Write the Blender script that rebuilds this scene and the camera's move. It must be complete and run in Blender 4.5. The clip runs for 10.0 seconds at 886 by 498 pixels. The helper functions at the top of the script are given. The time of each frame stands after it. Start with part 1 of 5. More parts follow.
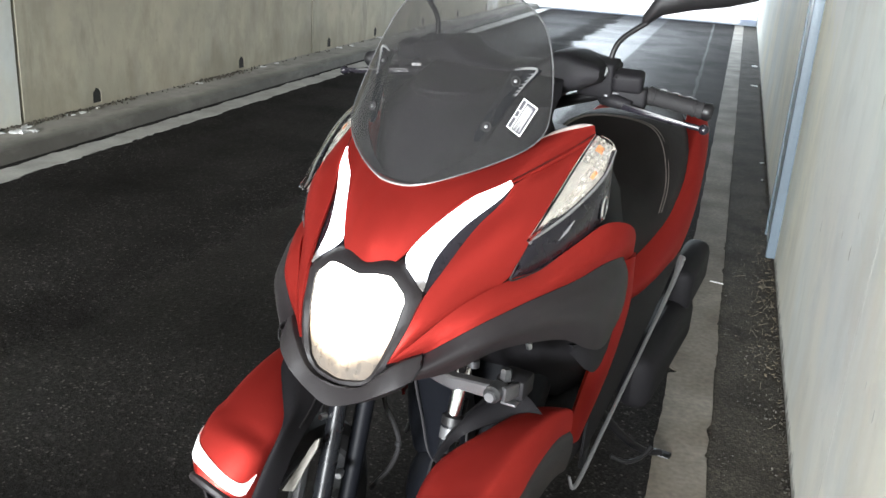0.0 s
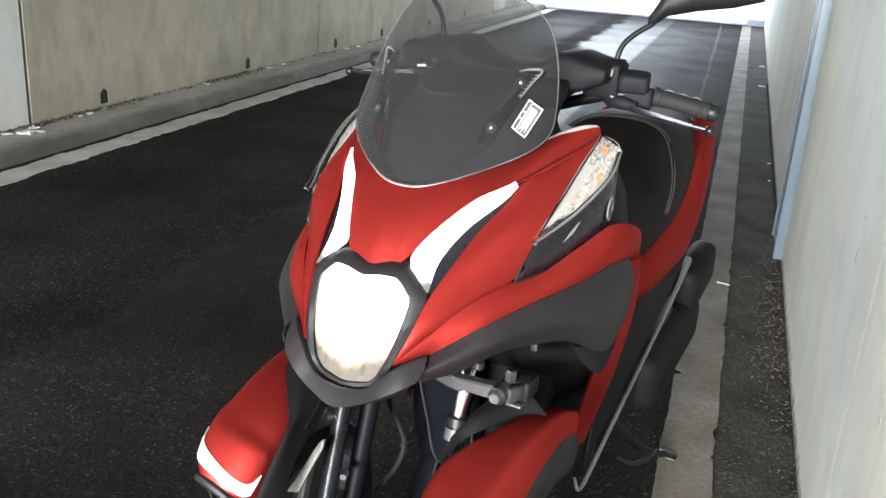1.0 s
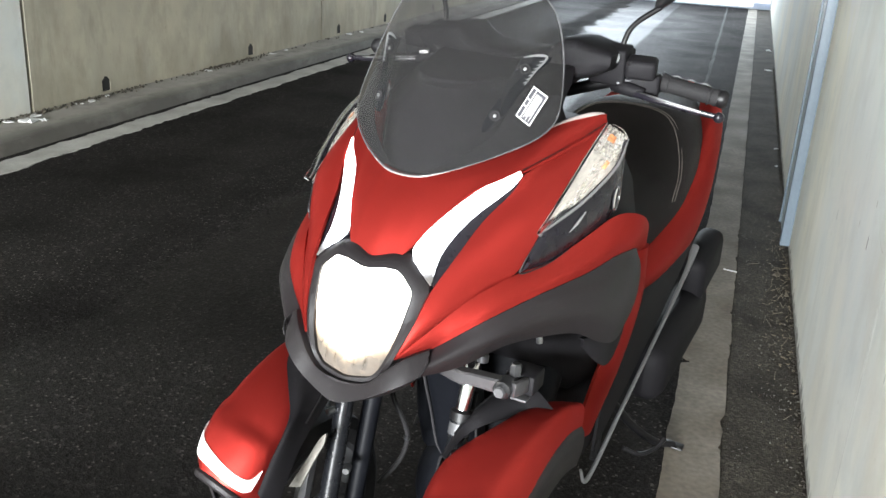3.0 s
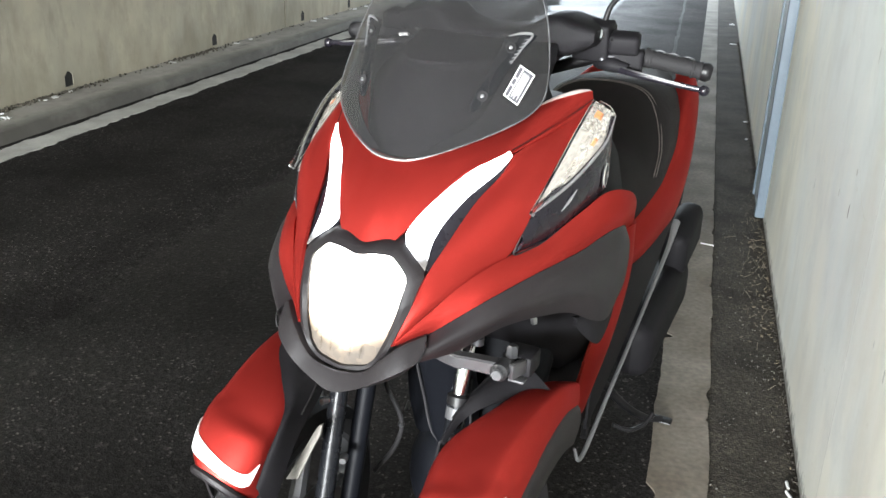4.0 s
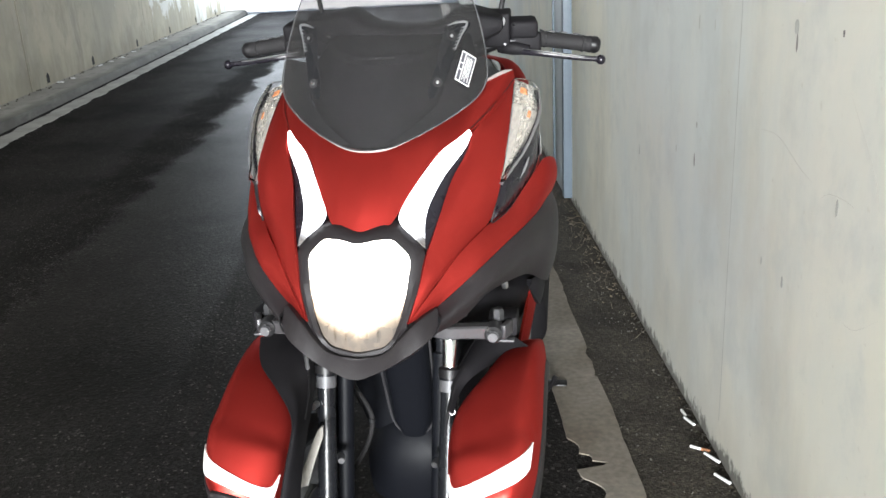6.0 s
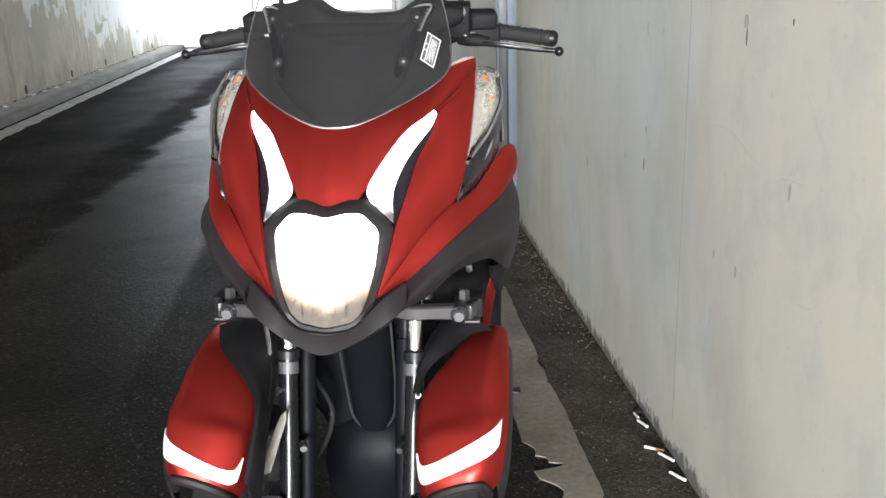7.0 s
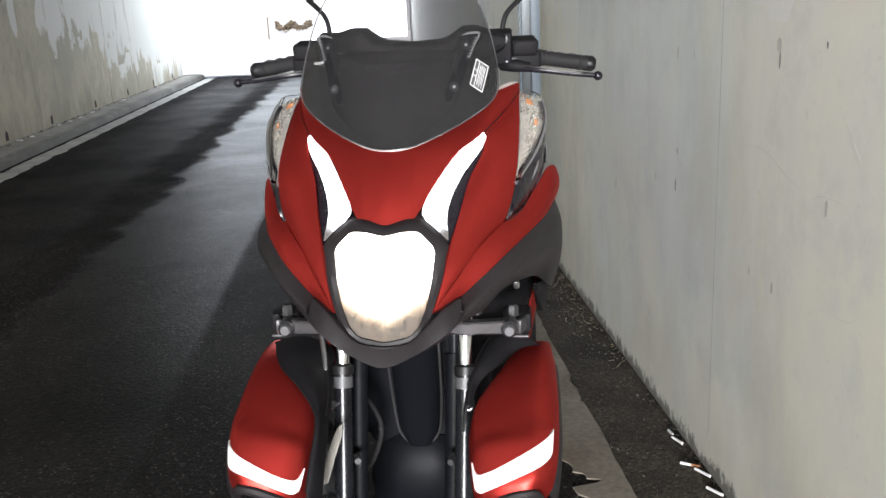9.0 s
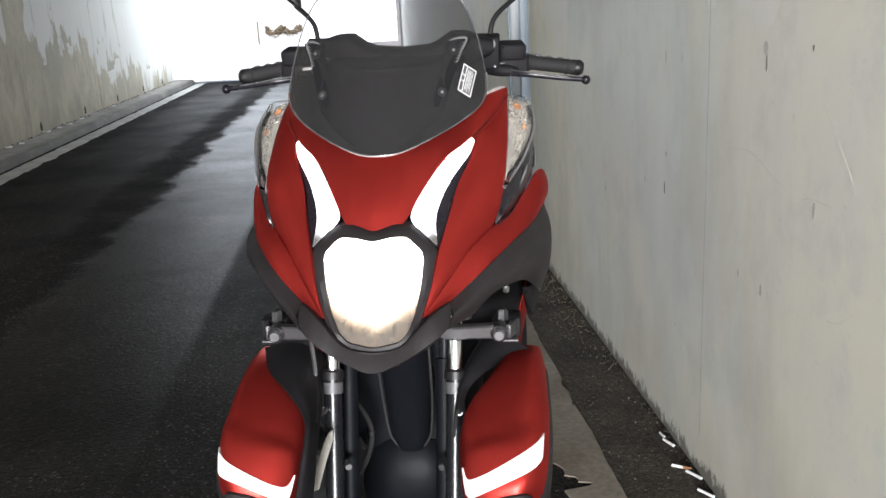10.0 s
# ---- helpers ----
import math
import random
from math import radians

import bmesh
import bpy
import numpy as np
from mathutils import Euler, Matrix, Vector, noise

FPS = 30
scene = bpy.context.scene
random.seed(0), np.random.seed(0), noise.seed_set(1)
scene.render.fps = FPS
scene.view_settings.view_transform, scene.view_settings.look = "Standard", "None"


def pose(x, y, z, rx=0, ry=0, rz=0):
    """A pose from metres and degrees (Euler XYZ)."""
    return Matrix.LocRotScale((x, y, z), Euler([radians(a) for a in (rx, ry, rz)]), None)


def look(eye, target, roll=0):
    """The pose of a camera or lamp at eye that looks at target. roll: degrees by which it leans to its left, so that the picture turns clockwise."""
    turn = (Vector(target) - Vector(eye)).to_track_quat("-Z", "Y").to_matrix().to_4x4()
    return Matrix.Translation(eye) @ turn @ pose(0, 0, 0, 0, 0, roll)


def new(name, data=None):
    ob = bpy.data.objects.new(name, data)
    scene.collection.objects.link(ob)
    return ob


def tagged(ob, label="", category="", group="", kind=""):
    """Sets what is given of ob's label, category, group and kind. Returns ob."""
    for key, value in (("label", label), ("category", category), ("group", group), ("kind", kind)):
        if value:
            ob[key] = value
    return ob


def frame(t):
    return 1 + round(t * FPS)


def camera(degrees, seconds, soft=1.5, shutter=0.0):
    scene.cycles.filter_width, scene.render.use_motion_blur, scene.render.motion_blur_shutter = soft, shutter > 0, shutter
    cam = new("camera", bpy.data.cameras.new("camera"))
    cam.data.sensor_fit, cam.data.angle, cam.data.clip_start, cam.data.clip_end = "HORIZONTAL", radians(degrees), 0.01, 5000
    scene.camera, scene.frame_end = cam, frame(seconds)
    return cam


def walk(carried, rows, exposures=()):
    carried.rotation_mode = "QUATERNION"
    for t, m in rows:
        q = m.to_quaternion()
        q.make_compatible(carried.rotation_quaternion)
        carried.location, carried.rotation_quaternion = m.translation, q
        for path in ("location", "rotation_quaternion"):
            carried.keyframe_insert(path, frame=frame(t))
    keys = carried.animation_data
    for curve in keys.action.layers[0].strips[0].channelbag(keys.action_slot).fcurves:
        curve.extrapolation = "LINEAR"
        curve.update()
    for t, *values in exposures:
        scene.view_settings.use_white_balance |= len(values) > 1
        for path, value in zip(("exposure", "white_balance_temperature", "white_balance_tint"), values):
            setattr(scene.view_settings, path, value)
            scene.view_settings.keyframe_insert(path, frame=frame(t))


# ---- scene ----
cam = camera(52.0, 10.0)
PATH = [
    (0, (-0.338, -1.283, 1.378), (-0.875, 0.523, 0.708), 3.8),
    (0.5, (-0.336, -1.283, 1.381), (-0.884, 0.519, 0.708), 3.9),
    (1, (-0.336, -1.281, 1.379), (-0.887, 0.521, 0.709), 3.7),
    (1.5, (-0.337, -1.272, 1.377), (-0.892, 0.526, 0.699), 3.4),
    (2, (-0.341, -1.258, 1.377), (-0.892, 0.538, 0.693), 3.5),
    (3.5, (-0.346, -1.248, 1.375), (-0.902, 0.535, 0.659), 3.3),
    (4, (-0.378, -1.246, 1.368), (-0.868, 0.551, 0.64), 1.9),
    (4.5, (-0.46, -1.274, 1.373), (-0.815, 0.559, 0.655), 1.6),
    (5, (-0.57, -1.311, 1.376), (-0.74, 0.538, 0.633), -0.1),
    (5.5, (-0.655, -1.37, 1.354), (-0.727, 0.496, 0.638), -3.5),
    (5.7, (-0.677, -1.382, 1.342), (-0.701, 0.497, 0.657), -3.4),
    (6.8, (-0.74, -1.422, 1.24), (-0.651, 0.477, 0.618), -1.9),
    (7, (-0.752, -1.423, 1.225), (-0.593, 0.484, 0.642), -1.9),
    (7.5, (-0.779, -1.441, 1.211), (-0.587, 0.467, 0.643), -2.7),
    (8, (-0.814, -1.455, 1.216), (-0.669, 0.467, 0.68), -2.6),
    (8.5, (-0.828, -1.467, 1.225), (-0.711, 0.455, 0.685), -2.1),
    (9, (-0.818, -1.477, 1.23), (-0.687, 0.448, 0.703), -2.6),
    (9.5, (-0.814, -1.477, 1.231), (-0.68, 0.447, 0.702), -2.8),
    (10, (-0.813, -1.478, 1.232), (-0.664, 0.448, 0.712), -2.9),
]
walk(cam, [(t, look(eye, target, roll)) for t, eye, target, roll in PATH], [(0.0, 0.70, 6250, 9), (3.5, 0.76, 6300, 9), (4.0, 0.87, 6300, 9), (5.0, 0.79, 6300, 10), (5.6, 0.60, 6300, 10), (7.0, 0.24, 6400, 12), (8.0, 0.08, 6450, 13), (10.0, -0.02, 6450, 13)])

# ---- world and lights ----
world = bpy.data.worlds.new("daylight")
scene.world = world
world.use_nodes = True
wn = world.node_tree.nodes
sky = wn.new("ShaderNodeTexSky")
sky.sky_type, sky.sun_disc = 'NISHITA', False
SUN_ELEVATION, SUN_TURN = 69.0, 165.0
sky.sun_elevation, sky.sun_rotation = radians(SUN_ELEVATION), radians(SUN_TURN)
wn["Background"].inputs["Strength"].default_value = 0.15
world.node_tree.links.new(sky.outputs["Color"], wn["Background"].inputs["Color"])

sun = new("sun", bpy.data.lights.new("sun", 'SUN'))
sun.data.energy, sun.data.angle, sun.data.color = 5.0, radians(0.5), (1.0, 0.95, 0.87)
_e, _a = radians(SUN_ELEVATION), radians(SUN_TURN)
sun.matrix_world = look((0, 0, 0), (-math.sin(_a) * math.cos(_e), -math.cos(_a) * math.cos(_e), -math.sin(_e)))

# daylight entering by the mouth of the underpass behind the walker
mouth = new("mouth_daylight", bpy.data.lights.new("mouth_daylight", 'AREA'))
mouth.data.shape, mouth.data.size, mouth.data.size_y = 'RECTANGLE', 4.2, 2.4
mouth.data.energy, mouth.data.color = 5600.0, (0.975, 0.985, 0.98)
mouth.matrix_world = look((-2.2, -14.0, 1.9), (-2.2, 0.0, 1.2))

# daylight entering by the far mouth
far_mouth = new("far_daylight", bpy.data.lights.new("far_daylight", 'AREA'))
far_mouth.data.shape, far_mouth.data.size, far_mouth.data.size_y = 'RECTANGLE', 4.2, 2.6
far_mouth.data.energy, far_mouth.data.color = 310.0, (0.86, 0.94, 1.0)
far_mouth.matrix_world = look((-2.2, 16.4, 1.9), (-2.3, 6.0, 1.2))


# ---- materials ----
def mat(name, color, rough=0.5, metal=0.0, vary=0.25, scale=6.0, fine=60.0, bump=0.0, coat=0.0, tint=None, shine=0.5):
    """A surface with variation at two scales: broad blotches and fine grain."""
    m = bpy.data.materials.new(name)
    m.use_nodes = True
    n, l = m.node_tree.nodes, m.node_tree.links
    b = n["Principled BSDF"]
    tc = n.new("ShaderNodeTexCoord")
    broad = n.new("ShaderNodeTexNoise")
    broad.inputs["Scale"].default_value, broad.inputs["Detail"].default_value = scale, 5.0
    grain = n.new("ShaderNodeTexNoise")
    grain.inputs["Scale"].default_value, grain.inputs["Detail"].default_value = fine, 3.0
    for t in (broad, grain):
        l.new(tc.outputs["Object"], t.inputs["Vector"])
    ramp = n.new("ShaderNodeMapRange")
    ramp.inputs["From Min"].default_value, ramp.inputs["From Max"].default_value = 0.3, 0.7
    l.new(broad.outputs["Fac"], ramp.inputs["Value"])
    mix = n.new("ShaderNodeMix")
    mix.data_type = 'RGBA'
    other = tint if tint else tuple(c * (1 - vary) for c in color)
    mix.inputs["A"].default_value, mix.inputs["B"].default_value = (*color, 1), (*other, 1)
    l.new(ramp.outputs["Result"], mix.inputs["Factor"])
    mul = n.new("ShaderNodeMix")
    mul.data_type, mul.blend_type = 'RGBA', 'MULTIPLY'
    mul.inputs["Factor"].default_value = min(1.0, vary * 1.4)
    l.new(mix.outputs["Result"], mul.inputs["A"])
    l.new(grain.outputs["Fac"], mul.inputs["B"])
    l.new(mul.outputs["Result"], b.inputs["Base Color"])
    rr = n.new("ShaderNodeMapRange")
    rr.inputs["To Min"].default_value, rr.inputs["To Max"].default_value = max(0.02, rough - 0.07), min(1.0, rough + 0.09)
    l.new(grain.outputs["Fac"], rr.inputs["Value"])
    l.new(rr.outputs["Result"], b.inputs["Roughness"])
    b.inputs["Metallic"].default_value, b.inputs["Specular IOR Level"].default_value = metal, shine
    b.inputs["Coat Weight"].default_value = coat
    b.inputs["Coat Roughness"].default_value = 0.12
    if bump:
        bp = n.new("ShaderNodeBump")
        bp.inputs["Strength"].default_value, bp.inputs["Distance"].default_value = bump, 0.004
        l.new(grain.outputs["Fac"], bp.inputs["Height"])
        l.new(bp.outputs["Normal"], b.inputs["Normal"])
    return m


def glow(name, color, strength):
    m = bpy.data.materials.new(name)
    m.use_nodes = True
    b = m.node_tree.nodes["Principled BSDF"]
    b.inputs["Base Color"].default_value = (*color, 1)
    b.inputs["Emission Color"].default_value, b.inputs["Emission Strength"].default_value = (*color, 1), strength
    return m


def lit(name, color, strength, foot, z0, z1, rise, warm, cells=55.0):
    """A lit lamp: full strength in its middle, falling to foot in the faceted edge below z0 to z1, which rises by rise per metre off centre."""
    m = glow(name, color, strength)
    n, l = m.node_tree.nodes, m.node_tree.links
    b = n["Principled BSDF"]
    b.inputs["Roughness"].default_value = 0.12
    tc, sep = n.new("ShaderNodeTexCoord"), n.new("ShaderNodeSeparateXYZ")
    l.new(tc.outputs["Object"], sep.inputs["Vector"])

    def calc(op, a, c, d=0.0):
        x = n.new("ShaderNodeMath")
        x.operation = op
        for k, v in enumerate((a, c, d)):
            if isinstance(v, float):
                x.inputs[k].default_value = v
            else:
                l.new(v, x.inputs[k])
        return x.outputs["Value"]

    stretch = n.new("ShaderNodeMapping")
    stretch.inputs["Scale"].default_value = (1.3, 0.2, 1.0)
    l.new(tc.outputs["Object"], stretch.inputs["Vector"])
    cell = n.new("ShaderNodeTexVoronoi")
    cell.distance = 'CHEBYCHEV'
    cell.inputs["Scale"].default_value = cells
    l.new(stretch.outputs["Vector"], cell.inputs["Vector"])
    shade = n.new("ShaderNodeSeparateColor")
    l.new(cell.outputs["Color"], shade.inputs["Color"])
    height = calc('MULTIPLY_ADD', calc('ABSOLUTE', sep.outputs["X"], 0.0), -rise, sep.outputs["Z"])
    height = calc('MULTIPLY_ADD', shade.outputs["Red"], 0.009, height)
    up = n.new("ShaderNodeMapRange")
    up.interpolation_type = 'SMOOTHSTEP'
    up.inputs["From Min"].default_value, up.inputs["From Max"].default_value = z0, z1
    l.new(height, up.inputs["Value"])
    facet = calc('MULTIPLY_ADD', shade.outputs["Green"], foot, foot * 0.4)
    l.new(calc('MULTIPLY_ADD', calc('POWER', up.outputs["Result"], 2.0), strength, facet), b.inputs["Emission Strength"])
    mix = n.new("ShaderNodeMix")
    mix.data_type = 'RGBA'
    mix.inputs["A"].default_value, mix.inputs["B"].default_value = (*warm, 1), (*color, 1)
    l.new(up.outputs["Result"], mix.inputs["Factor"])
    l.new(mix.outputs["Result"], b.inputs["Emission Color"])
    b.inputs["Base Color"].default_value = (0.10, 0.09, 0.08, 1)
    return m


def clear(name, color, rough=0.03, ior=1.3, through_part=1.0):
    m = bpy.data.materials.new(name)
    m.use_nodes = True
    b = m.node_tree.nodes["Principled BSDF"]
    b.inputs["Base Color"].default_value = (*color, 1)
    b.inputs["Roughness"].default_value, b.inputs["IOR"].default_value = rough, ior
    b.inputs["Transmission Weight"].default_value = through_part
    return m


RED = mat("satin_red_paint", (0.37, 0.031, 0.025), 0.42, 0.80, 0.10, 3.0, 900.0, coat=0.03)
RED.node_tree.nodes["Principled BSDF"].inputs["Specular Tint"].default_value = (0.85, 0.32, 0.28, 1)
GREY = mat("charcoal_plastic", (0.0150, 0.0126, 0.0136), 0.5, 0.0, 0.15, 9.0, 500.0, bump=0.06, shine=0.27)
BLACK = mat("black_plastic", (0.0095, 0.009, 0.0098), 0.42, 0.0, 0.25, 9.0, 400.0, bump=0.06, shine=0.28)
GLOSS = mat("gloss_black_plastic", (0.0095, 0.0085, 0.0115), 0.26, 0.0, 0.02, 8.0, 30.0, shine=0.3)
RUBBER = mat("rubber", (0.018, 0.017, 0.018), 0.75, 0.0, 0.3, 12.0, 260.0, bump=0.2, shine=0.3)
VINYL = mat("seat_vinyl", (0.024, 0.020, 0.020), 0.65, 0.0, 0.25, 8.0, 420.0, bump=0.3, shine=0.14)
THREAD = mat("seat_thread", (0.20, 0.17, 0.16), 0.8, 0.0, 0.2, 40.0, 400.0)
STEEL = mat("brushed_steel", (0.55, 0.55, 0.56), 0.3, 1.0, 0.15, 14.0, 240.0)
CHROME = mat("chrome", (0.88, 0.88, 0.89), 0.16, 1.0, 0.05, 10.0, 120.0)
ALLOY = mat("cast_alloy", (0.10, 0.10, 0.105), 0.5, 0.35, 0.2, 12.0, 200.0, bump=0.1)
DARKSTEEL = mat("dark_fork_metal", (0.008, 0.0085, 0.010), 0.26, 0.0, 0.03, 10.0, 25.0, shine=0.3)
SILVER = mat("silver_plastic", (0.27, 0.27, 0.275), 0.35, 0.6, 0.1, 12.0, 200.0)
REFLECTOR = mat("lit_reflector", (0.80, 0.78, 0.75), 0.20, 0.75, 0.10, 45.0, 130.0, bump=0.3, tint=(0.66, 0.60, 0.52))
AMBER = mat("amber_bulb_glint", (0.72, 0.30, 0.13), 0.22, 0.3, 0.15, 60.0, 200.0)
STRIP = mat("white_reflective_tape", (0.88, 0.88, 0.87), 0.35, 0.0, 0.04, 40.0, 500.0)
PAPER = mat("white_label", (0.68, 0.68, 0.67), 0.5, 0.0, 0.06, 40.0, 300.0)
INK = mat("dark_ink", (0.05, 0.05, 0.06), 0.5, 0.0, 0.1, 40.0, 300.0)
LAMP = lit("lit_headlamp", (1.0, 0.93, 0.82), 8.0, 0.08, 0.732, 0.800, 0.45, (1.0, 0.62, 0.32))
DAYLAMP = lit("lit_running_lamp", (0.95, 0.97, 1.0), 4.0, 0.08, 0.876, 0.905, 0.0, (0.85, 0.88, 1.0), 90.0)
EDGE = mat("screen_edge", (0.15, 0.15, 0.155), 0.2, 0.0, 0.6, 9.0, 60.0)
# smoke tint; the small diffuse remainder paints the screen's reflection haze
SMOKE = clear("smoked_screen", (0.38, 0.372, 0.372), 0.03, 1.15, 0.976)
ARM = mat("worn_grey_casting", (0.052, 0.050, 0.053), 0.42, 0.3, 0.2, 12.0, 200.0, bump=0.1)
HIGHLIGHT = mat("edge_highlight", (0.40, 0.34, 0.33), 0.3, 0.2, 0.08, 12.0, 200.0)
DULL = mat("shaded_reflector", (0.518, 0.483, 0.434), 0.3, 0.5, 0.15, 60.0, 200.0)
CASTING = mat("dull_pale_casting", (0.17, 0.16, 0.14), 0.6, 0.1, 0.25, 20.0, 200.0, bump=0.2)
BOLT = mat("grey_bolt_metal", (0.09, 0.09, 0.095), 0.38, 0.8, 0.2, 20.0, 200.0)
LENS = clear("clear_lens", (0.97, 0.97, 0.96), 0.02, 1.2)


# ---- mesh helpers ----
def finish(bm, name, material, angle=38):
    bmesh.ops.recalc_face_normals(bm, faces=bm.faces)
    me = bpy.data.meshes.new(name)
    bm.to_mesh(me)
    bm.free()
    me.materials.append(material)
    for p in me.polygons:
        p.use_smooth = True
    me.set_sharp_from_angle(angle=radians(angle))
    return me


def part(name, bm, material, parent, label=""):
    ob = new(name, finish(bm, name, material))
    ob.parent = parent
    return tagged(ob, label)


def thing(name, bm, material, label, category, group="", kind=""):
    return tagged(new(name, finish(bm, name, material)), label, category, group, kind)


def spline(pts, n):
    """Catmull-Rom through pts, n points evenly in parameter."""
    pts = [Vector(p) for p in pts]
    out = []
    for k in range(n):
        s = k / (n - 1) * (len(pts) - 1)
        i = min(int(s), len(pts) - 2)
        f = s - i
        p1, p2 = pts[i], pts[i + 1]
        p0 = pts[i - 1] if i else p1 * 2 - p2
        p3 = pts[i + 2] if i + 2 < len(pts) else p2 * 2 - p1
        out.append(0.5 * (2 * p1 + (p2 - p0) * f + (2 * p0 - 5 * p1 + 4 * p2 - p3) * f * f + (3 * p1 - p0 - 3 * p2 + p3) * f ** 3))
    return out


def bow(a, b, amount, out, n=4):
    """A row of n points from a to b that swells by amount along out."""
    a, b, out = Vector(a), Vector(b), Vector(out)
    return [a.lerp(b, k / (n - 1)) + out * (amount * 4 * (k / (n - 1)) * (1 - k / (n - 1))) for k in range(n)]


def sheet(rows, nu=24, nv=10, thick=0.004, side=1, inside=(0, 0.5, 0.75)):
    """A curved shell through rows of points, with thickness towards inside; side -1 mirrors it."""
    cols = [spline(r, nv) for r in rows]
    g = list(zip(*[spline([c[j] for c in cols], nu) for j in range(nv)]))
    core = Vector(inside)
    nrm = []
    for i in range(nu):
        line = []
        for j in range(nv):
            du = g[min(i + 1, nu - 1)][j] - g[max(i - 1, 0)][j]
            dv = g[i][min(j + 1, nv - 1)] - g[i][max(j - 1, 0)]
            w = du.cross(dv)
            if w.length < 1e-9:
                w = g[i][j] - core
            w.normalize()
            line.append(-w if w.dot(g[i][j] - core) < 0 else w)
        nrm.append(line)
    bm = bmesh.new()
    f = Vector((side, 1, 1))
    top = [[bm.verts.new(g[i][j] * f) for j in range(nv)] for i in range(nu)]
    low = [[bm.verts.new((g[i][j] - nrm[i][j] * thick) * f) for j in range(nv)] for i in range(nu)]
    for i in range(nu - 1):
        for j in range(nv - 1):
            bm.faces.new((top[i][j], top[i + 1][j], top[i + 1][j + 1], top[i][j + 1]))
            bm.faces.new((low[i][j], low[i][j + 1], low[i + 1][j + 1], low[i + 1][j]))
    for i in range(nu - 1):
        for j in (0, nv - 1):
            bm.faces.new((top[i][j], low[i][j], low[i + 1][j], top[i + 1][j]))
    for j in range(nv - 1):
        for i in (0, nu - 1):
            bm.faces.new((top[i][j], top[i][j + 1], low[i][j + 1], low[i][j]))
    bmesh.ops.remove_doubles(bm, verts=bm.verts, dist=0.0004)
    return bm


def tube(pts, radius, seg=12, n=0, bm=None, flat=1.0):
    """A round bar along pts; radius may be a list, one for each point."""
    bm = bm or bmesh.new()
    rad = list(radius) if isinstance(radius, (list, tuple)) else [radius] * len(pts)
    if n:
        rad = [v.x for v in spline([(r, 0, 0) for r in rad], n)]
        pts = spline(pts, n)
    pts = [Vector(p) for p in pts]
    rings, ref = [], None
    for k, p in enumerate(pts):
        d = (pts[min(k + 1, len(pts) - 1)] - pts[max(k - 1, 0)]).normalized()
        if ref is None:
            ref = Vector((0, 0, 1)) if abs(d.z) < 0.9 else Vector((1, 0, 0))
        a = (ref - d * ref.dot(d)).normalized()
        b = d.cross(a)
        ref = a
        rings.append([bm.verts.new(p + (a * math.cos(t) + b * math.sin(t) * flat) * max(rad[k], 1e-4)) for t in [2 * math.pi * q / seg for q in range(seg)]])
    for r, s in zip(rings, rings[1:]):
        for q in range(seg):
            bm.faces.new((r[q], r[(q + 1) % seg], s[(q + 1) % seg], s[q]))
    bm.faces.new(rings[0])
    bm.faces.new(rings[-1])
    return bm


def rbox(size, centre, bevel=0.004, turn=(0, 0, 0), bm=None, seg=2):
    bm = bm or bmesh.new()
    m = pose(*centre, *turn) @ Matrix.Diagonal((*size, 1))
    made = bmesh.ops.create_cube(bm, size=1.0, matrix=m)
    if bevel:
        edges = {e for v in made["verts"] for e in v.link_edges}
        bmesh.ops.bevel(bm, geom=list(edges), offset=bevel, segments=seg, affect='EDGES', profile=0.5)
    return bm


def lathe(profile, centre, axis=(1, 0, 0), seg=40, bm=None):
    """profile: (radius, distance along the axis) pairs; closed when it ends where it began."""
    bm = bm or bmesh.new()
    c, ax = Vector(centre), Vector(axis).normalized()
    a = ax.orthogonal().normalized()
    b = ax.cross(a)
    rings = [[bm.verts.new(c + ax * h + (a * math.cos(2 * math.pi * q / seg) + b * math.sin(2 * math.pi * q / seg)) * max(r, 1e-4)) for q in range(seg)] for r, h in profile]
    pairs = list(zip(rings, rings[1:])) + ([(rings[-1], rings[0])] if len(rings) > 2 else [])
    for r, s in pairs:
        for q in range(seg):
            bm.faces.new((r[q], r[(q + 1) % seg], s[(q + 1) % seg], s[q]))
    bmesh.ops.remove_doubles(bm, verts=bm.verts, dist=0.0002)
    return bm


def loft(rings, bm=None, caps=True):
    """A closed skin over rings of equally many points."""
    bm = bm or bmesh.new()
    vs = [[bm.verts.new(p) for p in r] for r in rings]
    n = len(vs[0])
    for r, s in zip(vs, vs[1:]):
        for q in range(n):
            bm.faces.new((r[q], r[(q + 1) % n], s[(q + 1) % n], s[q]))
    if caps:
        bm.faces.new(vs[0])
        bm.faces.new(vs[-1])
    return bm


def oval(centre, across, up, n=20, power=2.6):
    """A ring of a rounded rectangle in the plane of the vectors across and up."""
    c, a, b = Vector(centre), Vector(across), Vector(up)
    pts = []
    for k in range(n):
        t = 2 * math.pi * k / n
        x, y = math.cos(t), math.sin(t)
        pts.append(c + a * (math.copysign(abs(x) ** (2 / power), x)) + b * (math.copysign(abs(y) ** (2 / power), y)))
    return pts


def bar_ring(centre, across, up, cham=0.25):
    """A ring of a flat bar with chamfered corners."""
    c, a, b = Vector(centre), Vector(across), Vector(up)
    k = 1 - cham
    return [c + a * x + b * y for x, y in ((1, k), (k, 1), (-k, 1), (-1, k), (-1, -k), (-k, -1), (k, -1), (1, -k))]


